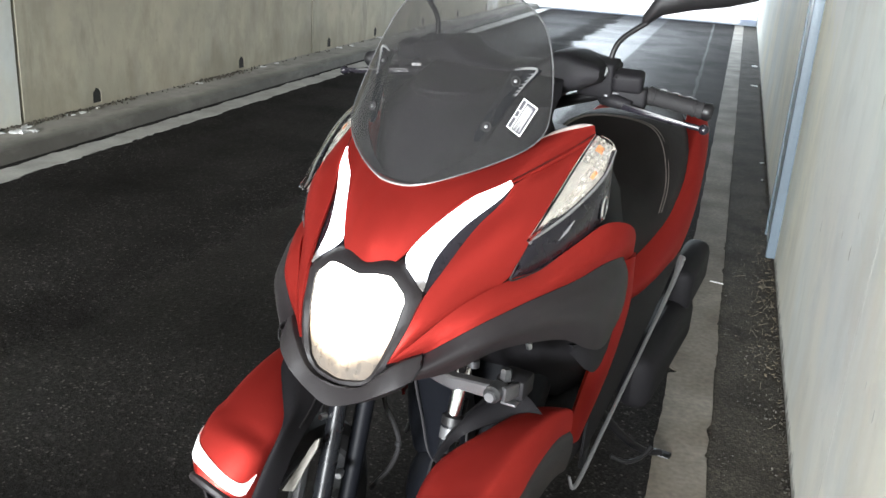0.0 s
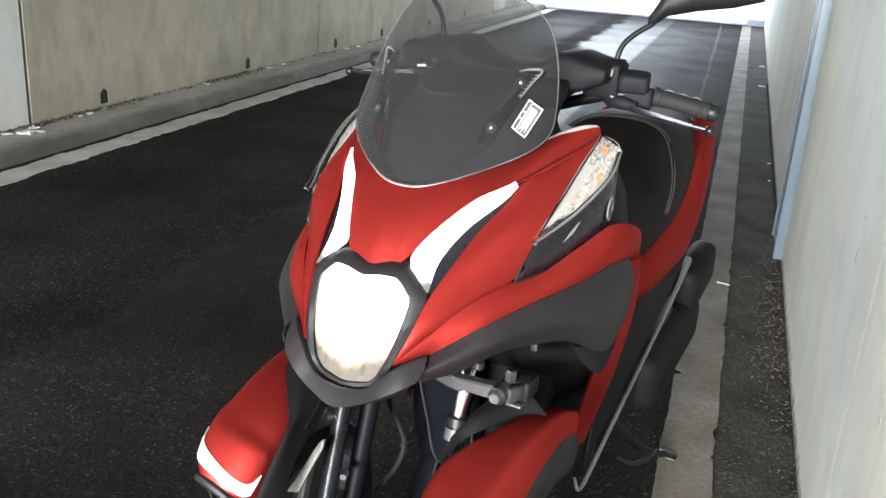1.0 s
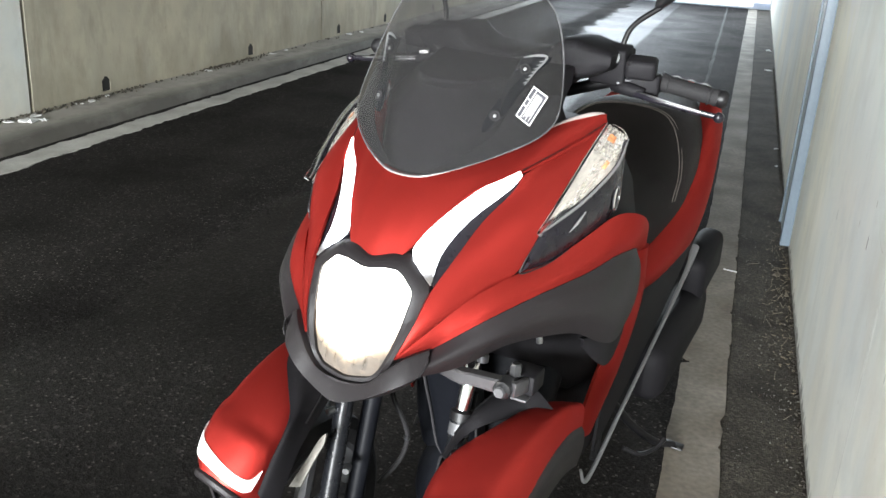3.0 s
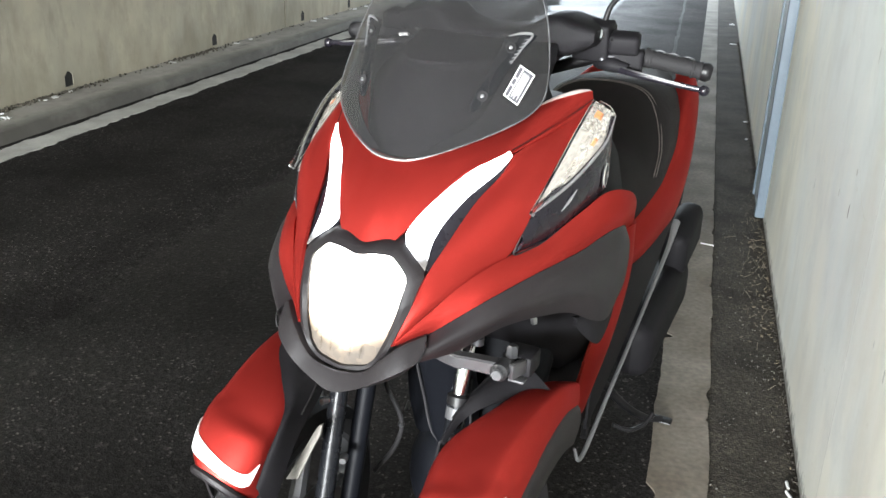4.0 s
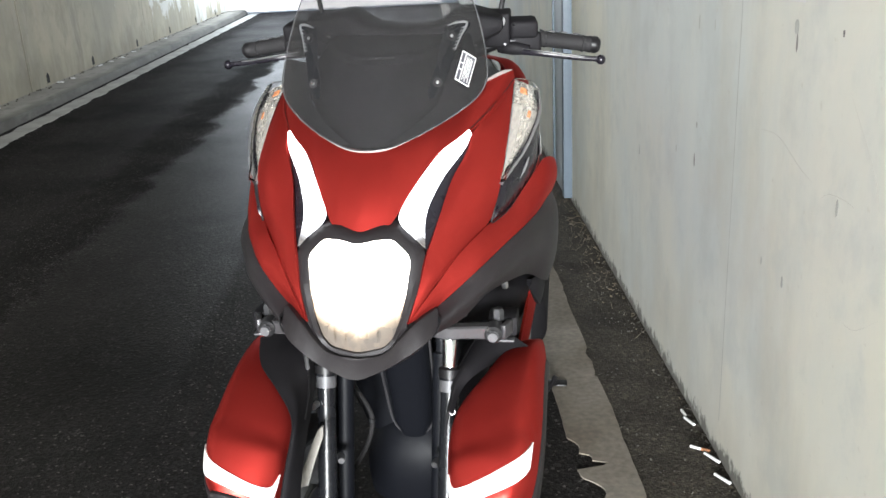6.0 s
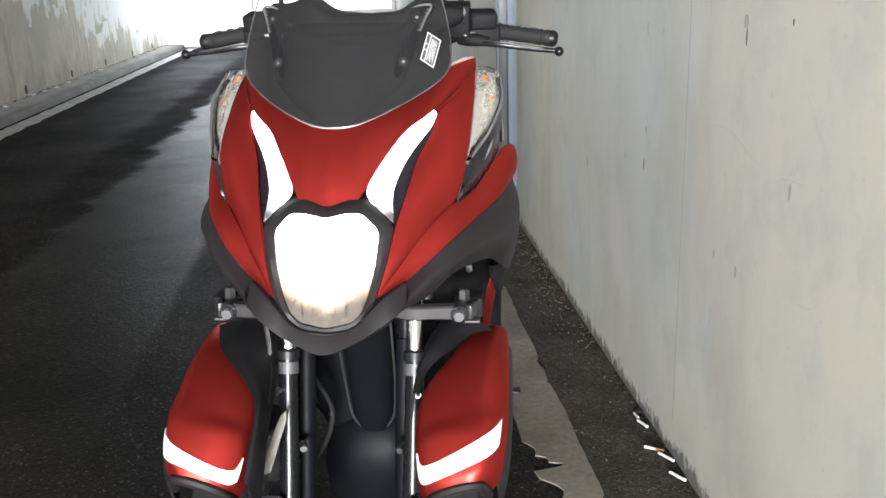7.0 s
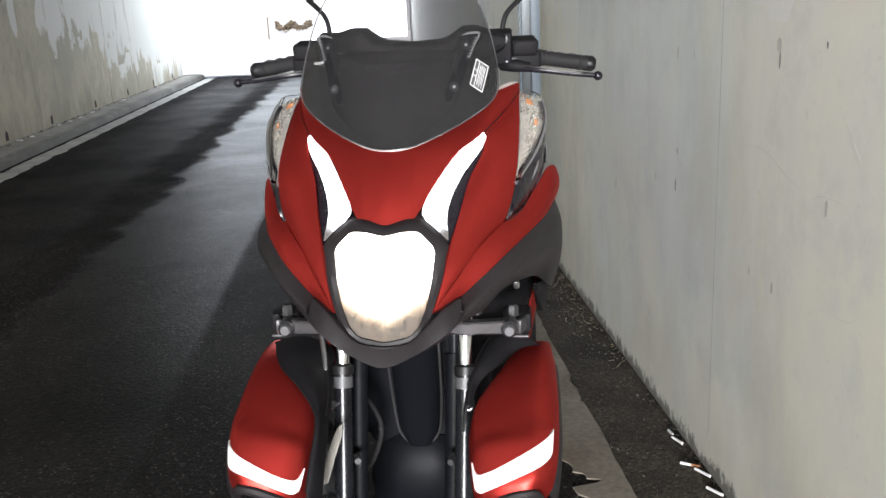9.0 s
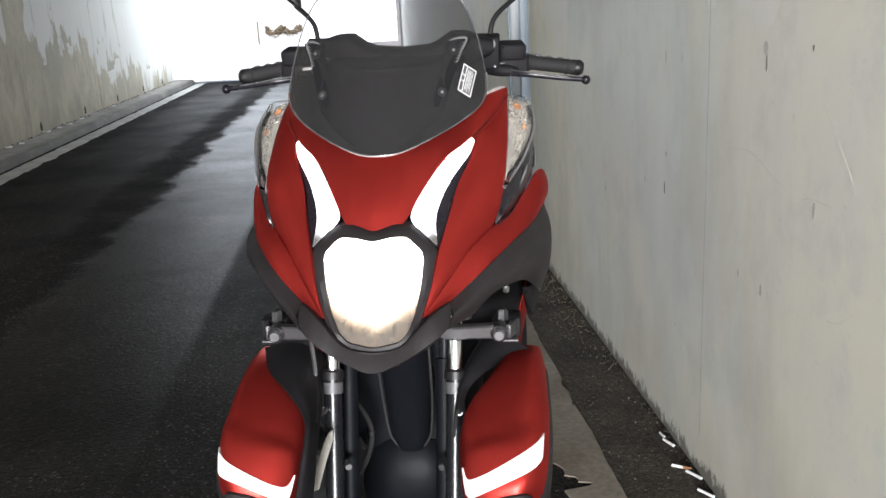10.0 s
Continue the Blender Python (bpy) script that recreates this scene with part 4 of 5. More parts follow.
for sd in (1, -1):
    br = part("screen_bracket", loft([oval((sd * x, screen_y(x, z) + 0.006, z), (w * 1.2, sd * w * 0.72, 0), (0, 0.003, 0), 16, 4) for x, z, w in ((0.094, 1.068, 0.004), (0.098, 1.078, 0.009), (0.103, 1.095, 0.0105), (0.110, 1.120, 0.010), (0.119, 1.150, 0.013), (0.126, 1.168, 0.0165), (0.128, 1.174, 0.0165))]), DEEP, S)
    part("bracket_edge", tube([(sd * x, screen_y(x, z) - 0.001, z) for x, z in ((0.126, 1.135), (0.134, 1.155), (0.142, 1.174), (0.128, 1.1765), (0.113, 1.173))], [0.0006, 0.0012, 0.0022, 0.002, 0.0006], 6, 20), SILVER, br)
    for k in range(7):
        x, z = 0.1245 + 0.0019 * k, 1.138 + 0.0050 * k
        part("bracket_tooth", rbox((0.007, 0.0015, 0.0016), (sd * x, screen_y(x, z) + 0.001, z), 0.0004, (0, sd * -15, sd * 35)), SILVER, br)
    for p in ((0.102, screen_y(0.102, 1.091) - 0.002, 1.091), (0.120, screen_y(0.120, 1.157) - 0.002, 1.157)):
        part("screw_washer", lathe([(0.0, -0.001), (0.0085, -0.001), (0.0085, 0.001), (0.0, 0.001)], (sd * p[0], p[1] + 0.001, p[2]), (sd * 0.5, -1, 0.5), 18), RUBBER, br)
        part("screw", lathe([(0.0, -0.003), (0.0024, -0.003), (0.0028, 0.002), (0.0, 0.003)], (sd * p[0], p[1], p[2]), (sd * 0.5, -1, 0.5), 14), SILVER, br)
# printed white label on the screen
LAB = [Vector((0.1384, 0, 1.134)), Vector((0.1593, 0, 1.119)), Vector((0.1489, 0, 1.0784)), Vector((0.1282, 0, 1.0934))]


def on_label(u, v, lift=0.003):
    p = LAB[0].lerp(LAB[1], u).lerp(LAB[3].lerp(LAB[2], u), v)
    return Vector((p.x, screen_y(p.x, p.z) - lift, p.z))


part("label", sheet([[on_label(u, v) for v in (0, 0.5, 1)] for u in (0, 0.5, 1)], 6, 6, 0.001), PAPER, screen, "small white printed label")
part("label_print", sheet([[on_label(u, v, 0.004) for v in (0.04, 0.5, 0.96)] for u in (0.06, 0.5, 0.94)], 6, 6, 0.001), INK, screen, "dark printed panel")
for u0, u1, v0, v1 in ((0.27, 0.33, 0.04, 0.96), (0.06, 0.30, 0.36, 0.40), (0.06, 0.30, 0.58, 0.62), (0.41, 0.46, 0.12, 0.90), (0.51, 0.55, 0.10, 0.84), (0.60, 0.64, 0.12, 0.92), (0.69, 0.73, 0.10, 0.78), (0.78, 0.82, 0.14, 0.90)):
    bar = bmesh.new()
    bar.faces.new([bar.verts.new(on_label(u, v, 0.0052)) for u, v in ((u0, v0), (u1, v0), (u1, (v0 + v1) / 2), (u1, v1), (u0, v1), (u0, (v0 + v1) / 2))])
    part("text_bar", bar, PAPER, screen)

# dark core behind the cowls, leg shield and floor
core = [(0.10, 0.13, 0.85, 0.11), (0.22, 0.22, 0.83, 0.14), (0.34, 0.245, 0.80, 0.24), (0.46, 0.25, 0.74, 0.30), (0.58, 0.19, 0.66, 0.30)]
part("inner_body", loft([oval((0, y, z), (w, 0, 0), (0, 0, h), 24, 3.2) for y, w, z, h in core]), MATT, S)
neck = [(0.26, 0.15, 0.98, 0.06), (0.34, 0.17, 0.96, 0.07), (0.44, 0.17, 0.92, 0.09), (0.52, 0.16, 0.86, 0.11)]
part("leg_shield", loft([oval((0, y, z), (w, 0, 0), (0, 0, h), 24, 3.0) for y, w, z, h in neck]), MATT, S)
low = [(0.42, 0.16, 0.38, 0.10), (0.54, 0.195, 0.33, 0.13), (0.80, 0.20, 0.34, 0.10), (1.0, 0.19, 0.40, 0.13), (1.2, 0.18, 0.48, 0.14)]
part("floor_body", loft([oval((0, y, z), (w, 0, 0), (0, 0, h), 24, 3.6) for y, w, z, h in low]), MATT, S)
for sd in (1, -1):
    part("floor_trim", tube([(sd * x, y, z) for x, y, z in ((0.202, 0.500, 0.255), (0.214, 0.525, 0.222), (0.217, 0.70, 0.283), (0.218, 1.00, 0.382), (0.216, 1.27, 0.470), (0.212, 1.36, 0.515))], [0.003, 0.005, 0.005, 0.005, 0.007, 0.013], 8, 40), SILVER, S, "silver trim along the floor edge")

# seat and tail
seat = [(0.64, 0.10, 0.62, 0.10), (0.72, 0.165, 0.66, 0.125), (0.86, 0.182, 0.69, 0.115), (1.02, 0.196, 0.688, 0.118), (1.12, 0.200, 0.712, 0.138), (1.22, 0.196, 0.745, 0.160), (1.34, 0.186, 0.765, 0.150), (1.50, 0.150, 0.80, 0.10), (1.66, 0.10, 0.83, 0.06), (1.76, 0.05, 0.85, 0.03)]
st = part("seat", loft([oval((0, v[0], v[2]), (v[1], 0, 0), (0, 0, h), 32, 2.8) for v, h in zip(spline([(y, w, z) for y, w, z, h in seat], 40), [q.x for q in spline([(h, 0, 0) for y, w, z, h in seat], 40)])]), VINYL, S, "black vinyl seat with pale stitching")
ARC = []
for y, w, z, h, t in ((1.03, 0.196, 0.690, 0.120, 12), (1.10, 0.199, 0.706, 0.134, 26), (1.16, 0.198, 0.725, 0.147, 42), (1.21, 0.196, 0.742, 0.158, 58), (1.24, 0.194, 0.749, 0.160, 74), (1.25, 0.194, 0.751, 0.160, 90)):
    c, q = max(0.0, math.cos(radians(t))), math.sin(radians(t))
    ARC.append((w * c ** (2 / 2.8) if t < 90 else 0.0, y, z + h * q ** (2 / 2.8)))
for dy, dx in ((0.0, 0.0), (0.012, 0.004)):
    arc = [(x + dx * (1 if x else 0), y + dy, z + 0.002) for x, y, z in ARC]
    part("stitching", tube(arc + [(-x, y, z) for x, y, z in arc[-2::-1]], 0.0016, 6, 60), THREAD, st)
for sd in (1, -1):
    tl = [((0.175, 0.70, 0.640), (0.190, 0.72, 0.58)), ((0.200, 0.86, 0.640), (0.206, 0.90, 0.56)), ((0.212, 1.05, 0.672), (0.216, 1.12, 0.560)), ((0.214, 1.25, 0.715), (0.218, 1.30, 0.575)), ((0.196, 1.45, 0.825), (0.204, 1.48, 0.66)), ((0.15, 1.68, 0.885), (0.155, 1.70, 0.77)), ((0.07, 1.80, 0.895), (0.07, 1.81, 0.82))]
    rows = []
    for a, b in tl:
        a, b = Vector(a), Vector(b)
        rows.append([a + Vector((-0.06, 0, 0.012)), a + Vector((-0.012, 0, 0.008)), a.lerp(b, 0.3) + Vector((0.012, 0, 0)), a.lerp(b, 0.7) + Vector((0.010, 0, 0)), b])
    part("tail_panel", sheet(rows, 44, 14, 0.006, sd, (0, 1.2, 0.55)), RED, S)
    part("tail_skirt", sheet([bow(a, b, 0.006, (1, 0, 0)) for a, b in (((0.190, 0.60, 0.64), (0.204, 0.58, 0.26)), ((0.196, 0.86, 0.60), (0.206, 0.86, 0.345)), ((0.204, 1.12, 0.59), (0.206, 1.10, 0.425)), ((0.206, 1.34, 0.60), (0.203, 1.34, 0.51)))], 24, 8, 0.006, sd, (0, 1.0, 0.5)), MATT, S)


def wheel(x, y, r, wide, rear=False):
    """A tyre on a five-spoked alloy rim, with a brake disc."""
    ty = part("wheel", lathe([(r - 0.055, -wide * 0.42), (r - 0.03, -wide * 0.5), (r - 0.008, -wide * 0.38), (r, -wide * 0.12), (r, wide * 0.12), (r - 0.008, wide * 0.38), (r - 0.03, wide * 0.5), (r - 0.055, wide * 0.42)], (x, y, r), (1, 0, 0), 56), RUBBER, S, "black tyre on an alloy wheel")
    rim = lathe([(r - 0.05, -wide * 0.4), (r - 0.065, -wide * 0.38), (r - 0.075, 0), (r - 0.065, wide * 0.38), (r - 0.05, wide * 0.4)], (x, y, r), (1, 0, 0), 48)
    lathe([(0.0, -0.03), (0.035, -0.03), (0.03, 0.0), (0.035, 0.03), (0.0, 0.03)], (x, y, r), (1, 0, 0), 24, rim)
    for k in range(5):
        t = 2 * math.pi * k / 5
        d = Vector((0, math.cos(t), math.sin(t)))
        tube([Vector((x, y, r)) + d * 0.025, Vector((x, y, r)) + d * (r - 0.06)], [0.018, 0.012], 8, 0, rim)
    part("rim", rim, ALLOY, ty)
    part("brake_disc", lathe([(0.055, 0.0), (0.105, 0.0), (0.105, 0.004), (0.055, 0.004)], (x - (0.045 if x > 0 else -0.045), y, r), (1, 0, 0), 40), STEEL, ty)


wheel(0.193, 0.0, 0.25, 0.088)
wheel(-0.193, 0.0, 0.25, 0.088)
wheel(0.0, 1.33, 0.235, 0.13, True)

# front mudguards, tape strips, twin forks, parallel arms
CREST = [(-0.212, 0.480), (-0.198, 0.512), (-0.150, 0.566), (-0.07, 0.606), (0.03, 0.622), (0.13, 0.615), (0.21, 0.585)]
for sd in (1, -1):
    rows = []
    for k, (y, z) in enumerate(CREST):
        f = k / (len(CREST) - 1)
        nrm = Vector((0, y + 0.02, z - 0.25)).normalized()
        g = max(0, f - 0.48) / 0.52
        row = []
        for x, d in ((0.124, 0.055), (0.133, 0.022), (0.160, 0.005), (0.200, 0.0), (0.242, 0.004), (0.263, 0.030), (0.276, 0.066)):
            x = 0.276 - (0.276 - x) * (1 - 0.76 * g)
            x = 0.196 + (x - 0.196) * (0.62, 0.83, 0.95, 1, 1, 1, 1)[k]
            lift = max(0, x - 0.15) * (0.32, 0.22, 0.08, 0, 0, 0, 0)[k]
            row.append(Vector((x, y, z + lift)) - nrm * (d * (1 + 0.5 * f if x < 0.2 else 1 - 0.45 * f)))
        rows.append(row)
    # a soft crease above the tape: the guard's nose stands a little proud
    fine = []
    for i in range(21):
        u = i / 20
        row = []
        for j in range(13):
            v = j / 12
            p = on_rows(rows, u, v)
            out = (p - Vector((0.198, -0.02, 0.30))).normalized()
            edge = 0.29 + 0.10 * v + 0.5 * max(0, v - 0.72)
            s = min(1, max(0, (edge - u) / 0.05 + 0.5))
            row.append(p + out * (0.0070 * s * s * (3 - 2 * s) * min(1, v * 8, (1 - v) * 5)))
        fine.append(row)
    rows = fine
    fen = part("mudguard", sheet(rows, 61, 30, 0.004, sd, (0.193, 0.0, 0.25)), RED, S, "red front mudguard with white tape")
    def climb(v):
        """How much higher the tape sits towards the outer side of this guard."""
        return 0.02 + 0.075 * v if sd > 0 else 0.035 * max(0, v - 0.3)

    lo = [(u + climb(v), v) for v, u in ((0.14, 0.130), (0.20, 0.080), (0.32, 0.062), (0.48, 0.070), (0.64, 0.100), (0.76, 0.145), (0.83, 0.190))]
    hi = [(u + climb(v), v) for v, u in ((0.135, 0.240), (0.20, 0.178), (0.33, 0.155), (0.48, 0.165), (0.64, 0.200), (0.75, 0.250), (0.82, 0.295))]
    part("tape_strip", sheet([[on_rows(rows, a[0] + (b[0] - a[0]) * f, a[1]) for f in (0, 0.5, 1)] for a, b in zip(lo, hi)], 30, 6, -0.0025, sd, (0.193, 0.0, 0.25)), STRIP, fen, "white reflective tape strip")
    part("guard_lip", tube([on_rows(rows, 0.0, v) * Vector((sd, 1, 1)) + Vector((0, -0.001, -0.004)) for v in (0.04, 0.15, 0.3, 0.5, 0.7, 0.85, 0.96)], 0.008, 8, 30), GREY, fen)
    skin = []
    for u in (0.10, 0.22, 0.36, 0.50, 0.66, 0.82, 0.98):
        e = on_rows(rows, u, 0.985)
        skin.append([e + Vector((0.0005, 0, -0.001)), e + Vector((0.006, 0.006, -0.016)), e + Vector((0.005, 0.014, -0.050)), e + Vector((-0.004, 0.022, -0.095))])
    part("guard_flank", sheet(skin, 30, 10, 0.004, sd, (0.193, 0.05, 0.4)), GREY, fen, "charcoal lower flank of the guard")
    # inner guard liner and arms
    if sd < 0:
        LINER = [[(0.130, 0.09, 0.61), (0.145, 0.085, 0.630), (0.19, 0.085, 0.644), (0.240, 0.085, 0.632)], [(0.122, 0.03, 0.59), (0.132, 0.02, 0.612), (0.172, 0.01, 0.630), (0.212, 0.0, 0.624)],
                 [(0.115, -0.03, 0.565), (0.120, -0.035, 0.586), (0.143, -0.05, 0.611), (0.168, -0.06, 0.613)], [(0.112, -0.076, 0.545), (0.115, -0.08, 0.565), (0.122, -0.09, 0.588), (0.134, -0.10, 0.591)],
                 [(0.111, -0.115, 0.515), (0.113, -0.12, 0.53), (0.116, -0.127, 0.566), (0.121, -0.13, 0.573)], [(0.113, -0.150, 0.46), (0.115, -0.155, 0.48), (0.119, -0.160, 0.520), (0.125, -0.163, 0.530)], [(0.118, -0.175, 0.41), (0.120, -0.180, 0.43), (0.125, -0.186, 0.470), (0.131, -0.188, 0.482)]]
    else:
        LINER = [[(0.125, 0.13, 0.60), (0.16, 0.125, 0.632), (0.205, 0.12, 0.638), (0.246, 0.105, 0.620)], [(0.12, 0.09, 0.585), (0.145, 0.09, 0.622), (0.175, 0.085, 0.628), (0.206, 0.078, 0.610)],
                 [(0.116, 0.04, 0.57), (0.130, 0.04, 0.605), (0.146, 0.035, 0.614), (0.162, 0.028, 0.602)], [(0.113, 0.0, 0.55), (0.121, 0.0, 0.585), (0.128, -0.002, 0.594), (0.137, -0.002, 0.584)],
                 [(0.112, -0.05, 0.52), (0.117, -0.05, 0.56), (0.122, -0.05, 0.572), (0.130, -0.05, 0.568)]]
    part("guard_liner", sheet(LINER, 30, 16, 0.004, sd, (0.2, 0.05, 0.4)), MATT, S)
    part("liner_edge", tube([(sd * (r[1][0] - 0.001), r[1][1] - 0.002, r[1][2]) for r in LINER[:4]], 0.0018, 8, 30), BLACK, S)
    arm = part("link_arm", loft([bar_ring((sd * x, y, z), (0, 0.011, 0), (0, 0, h)) for x, y, z, h in ((0.02, 0.03, 0.686, 0.004), (0.07, 0.016, 0.689, 0.006), (0.102, 0.008, 0.690, 0.011), (0.124, 0.004, 0.690, 0.012), (0.138, 0.009, 0.690, 0.011), (0.178, 0.010, 0.691, 0.012), (0.205, 0.020, 0.690, 0.011))]), ARM, S, "grey cast link arm")
    part("arm_yoke", rbox((0.010, 0.034, 0.026), (sd * 0.214, 0.022, 0.690), 0.003, (0, 0, sd * -20)), ARM, arm)
    part("arm_tab", rbox((0.026, 0.020, 0.004), (sd * 0.213, 0.030, 0.668), 0.001), ALLOY, arm, "pale folded tab")
    part("pivot_bolt", lathe([(0.0, -0.016), (0.010, -0.016), (0.012, -0.012), (0.0145, -0.010), (0.015, 0.016), (0.0, 0.016)], (sd * 0.193, 0.006, 0.690), (0, 1, 0), 24), BOLT, arm, "dark flanged bolt")
    part("arm_nut", lathe([(0.0, 0.0), (0.010, 0.0), (0.010, 0.016), (0.007, 0.020), (0.0, 0.020)], (sd * 0.199, 0.035, 0.702), (0, 0, 1), 6), BOLT, arm)
    part("bolt_cap", lathe([(0.0, 0.0), (0.0085, 0.0), (0.0095, -0.003), (0.008, -0.006), (0.0, -0.006)], (sd * 0.193, -0.009, 0.690), (0, 1, 0), 20), ALLOY, arm, "pale bolt cap")
    part("arm_nut", lathe([(0.0, 0.0), (0.010, 0.0), (0.010, 0.012), (0.0, 0.014)], (sd * 0.135, 0.05, 0.700), (0, 0, 1), 12), BOLT, arm)
    part("knuckle", rbox((0.050, 0.05, 0.036), (sd * 0.206, 0.062, 0.686), 0.006), MATT, S)
    if sd < 0:
        part("caliper_bracket", loft([oval((sd * x, y, z), (0.012 * w, 0, 0.004), (0, 0.004, 0), 12, 4) for x, y, z, w in ((0.099, -0.048, 0.530, 0.4), (0.102, -0.055, 0.515, 0.75), (0.114, -0.072, 0.480, 0.8), (0.128, -0.09, 0.440, 1.05))]), CASTING, S, "pale cast caliper bracket")
    part("link_arm", loft([oval((sd * x, y, z), (0, 0.012, 0), (0, 0, 0.014), 14, 4) for x, y, z in ((0.03, 0.16, 0.73), (0.10, 0.155, 0.73), (0.17, 0.15, 0.73))]), DARKSTEEL, S)
    # front fork: chrome tube above, dark slider below, and its twin behind
    fx = 0.114 if sd > 0 else 0.106
    fk = part("fork_slider", tube([(sd * fx, 0.034, 0.595), (sd * fx, 0.027, 0.57), (sd * (fx - 0.003), -0.022, 0.40), (sd * (fx - 0.004), -0.066, 0.245)], [0.018, 0.016, 0.017, 0.019], 20), DARKSTEEL, S)
    part("fork_tube", tube([(sd * fx, 0.064, 0.70), (sd * fx, 0.034, 0.595)], 0.0125, 18), CHROME, fk)
    part("fork_seal", lathe([(0.0125, 0.0), (0.020, 0.0), (0.020, 0.014), (0.0125, 0.018)], (sd * fx, 0.0335, 0.592), (0, 0.28, 1), 20), BLACK, fk)
    part("seal_band", lathe([(0.0165, 0.0), (0.0183, 0.0), (0.0183, 0.020), (0.0165, 0.020)], (sd * fx, 0.0265, 0.568), (0, 0.28, 1), 20), ALLOY, fk)
    part("fork_bolt", lathe([(0.0, -0.008), (0.007, -0.008), (0.008, 0.0), (0.006, 0.01), (0.0, 0.01)], (sd * (0.082 if sd < 0 else 0.09), 0.000, 0.440), (sd * -0.3, -1, 0), 10), STEEL, fk)
    part("fork_bolt", lathe([(0.0, -0.006), (0.006, -0.006), (0.006, 0.008), (0.0, 0.008)], (sd * 0.120, 0.000, 0.545), (sd * 0.3, -1, 0), 10), STEEL, fk)
    part("rear_fork_slider", tube([(sd * 0.09, 0.11, 0.60), (sd * 0.088, 0.005, 0.235)], 0.017, 16), DEEP, S)
    part("rear_fork_tube", tube([(sd * 0.091, 0.12, 0.70), (sd * 0.09, 0.11, 0.60)], 0.011, 14), CHROME if sd < 0 else DARKSTEEL, S)
    part("axle_clamp", rbox((0.05, 0.13, 0.05), (sd * 0.11, -0.03, 0.24), 0.01), DARKSTEEL, S)
    if sd < 0:
        part("stay", tube([(sd * 0.135, 0.0, 0.70), (sd * 0.132, 0.01, 0.62), (sd * 0.134, 0.012, 0.545)], 0.004, 8, 12), STEEL, S)
    part("brake_caliper", rbox((0.045, 0.07, 0.09), (sd * 0.125, -0.075, 0.33), 0.012, (25, 0, 0)), ALLOY, S)
    if sd < 0:
        part("brake_hose", tube([(-0.090, 0.150, 0.64), (-0.104, 0.175, 0.56), (-0.100, 0.187, 0.49), (-0.076, 0.192, 0.44), (-0.068, 0.196, 0.40), (-0.080, 0.190, 0.35), (-0.110, 0.165, 0.30)], 0.0050, 8, 40), RUBBER, S)
        part("hose_clip", lathe([(0.005, -0.004), (0.0065, -0.004), (0.0065, 0.004), (0.005, 0.004)], (-0.0685, 0.195, 0.405), (0.1, 0, 1), 12), BOLT, S)

for x, y, z, r in ((0.150, 0.105, 0.722, 0.007), (0.205, 0.115, 0.728, 0.006), (0.218, 0.13, 0.760, 0.005)):
    for sd in (1, -1):
        part("linkage_bolt", lathe([(0.0, 0.0), (r, 0.0), (r, 0.010), (r * 0.7, 0.013), (0.0, 0.013)], (sd * x, y, z), (0, -0.4, 1), 6), STEEL, S)

# steering column cover and lower shroud
col = part("column_cover", loft([oval((0.0, y, z), (w, 0, 0), (0, 0.05, 0), 24, 2.8) for w, y, z in ((0.05, 0.16, 0.72), (0.05, 0.22, 0.60), (0.048, 0.28, 0.45), (0.044, 0.305, 0.36), (0.030, 0.318, 0.325))]), DEEP, S)
part("shroud", loft([oval((0, y, z), (w, 0, 0), (0, d, 0), 28, 3) for w, y, z, d in ((0.17, 0.42, 0.66, 0.06), (0.16, 0.40, 0.50, 0.06), (0.14, 0.39, 0.36, 0.06), (0.12, 0.385, 0.30, 0.06))]), DEEP, S)
part("lower_shroud", loft([oval((0, 0.40, z), (w, 0, 0), (0, d, 0), 32, 2.6) for w, z, d in ((0.075, 0.325, 0.085), (0.10, 0.30, 0.11), (0.12, 0.25, 0.12), (0.125, 0.20, 0.12), (0.12, 0.14, 0.10))]), DEEP, S)
for sd in (1, -1):
    part("column_edge", tube([(sd * 0.052, 0.19, 0.62), (sd * 0.052, 0.22, 0.53), (sd * 0.05, 0.255, 0.44), (sd * 0.042, 0.275, 0.36), (sd * 0.02, 0.280, 0.328), (0, 0.282, 0.325)], 0.0026, 6, 30), ARM, col)

# instrument hood and handlebar
hood = [(0.0, 1.105, 0.048), (0.055, 1.107, 0.050), (0.075, 1.113, 0.052), (0.100, 1.138, 0.044), (0.125, 1.146, 0.036), (0.150, 1.146, 0.028), (0.180, 1.150, 0.017), (0.186, 1.152, 0.010)]
hood = [(-x, z, h) for x, z, h in hood[:0:-1]] + hood
part("instrument_hood", loft([oval((x, 0.40 + 0.5 * abs(x) ** 1.5, z), (0, 0.075, 0), (0, 0, h), 24, 5) for x, z, h in hood]), MATT, S)
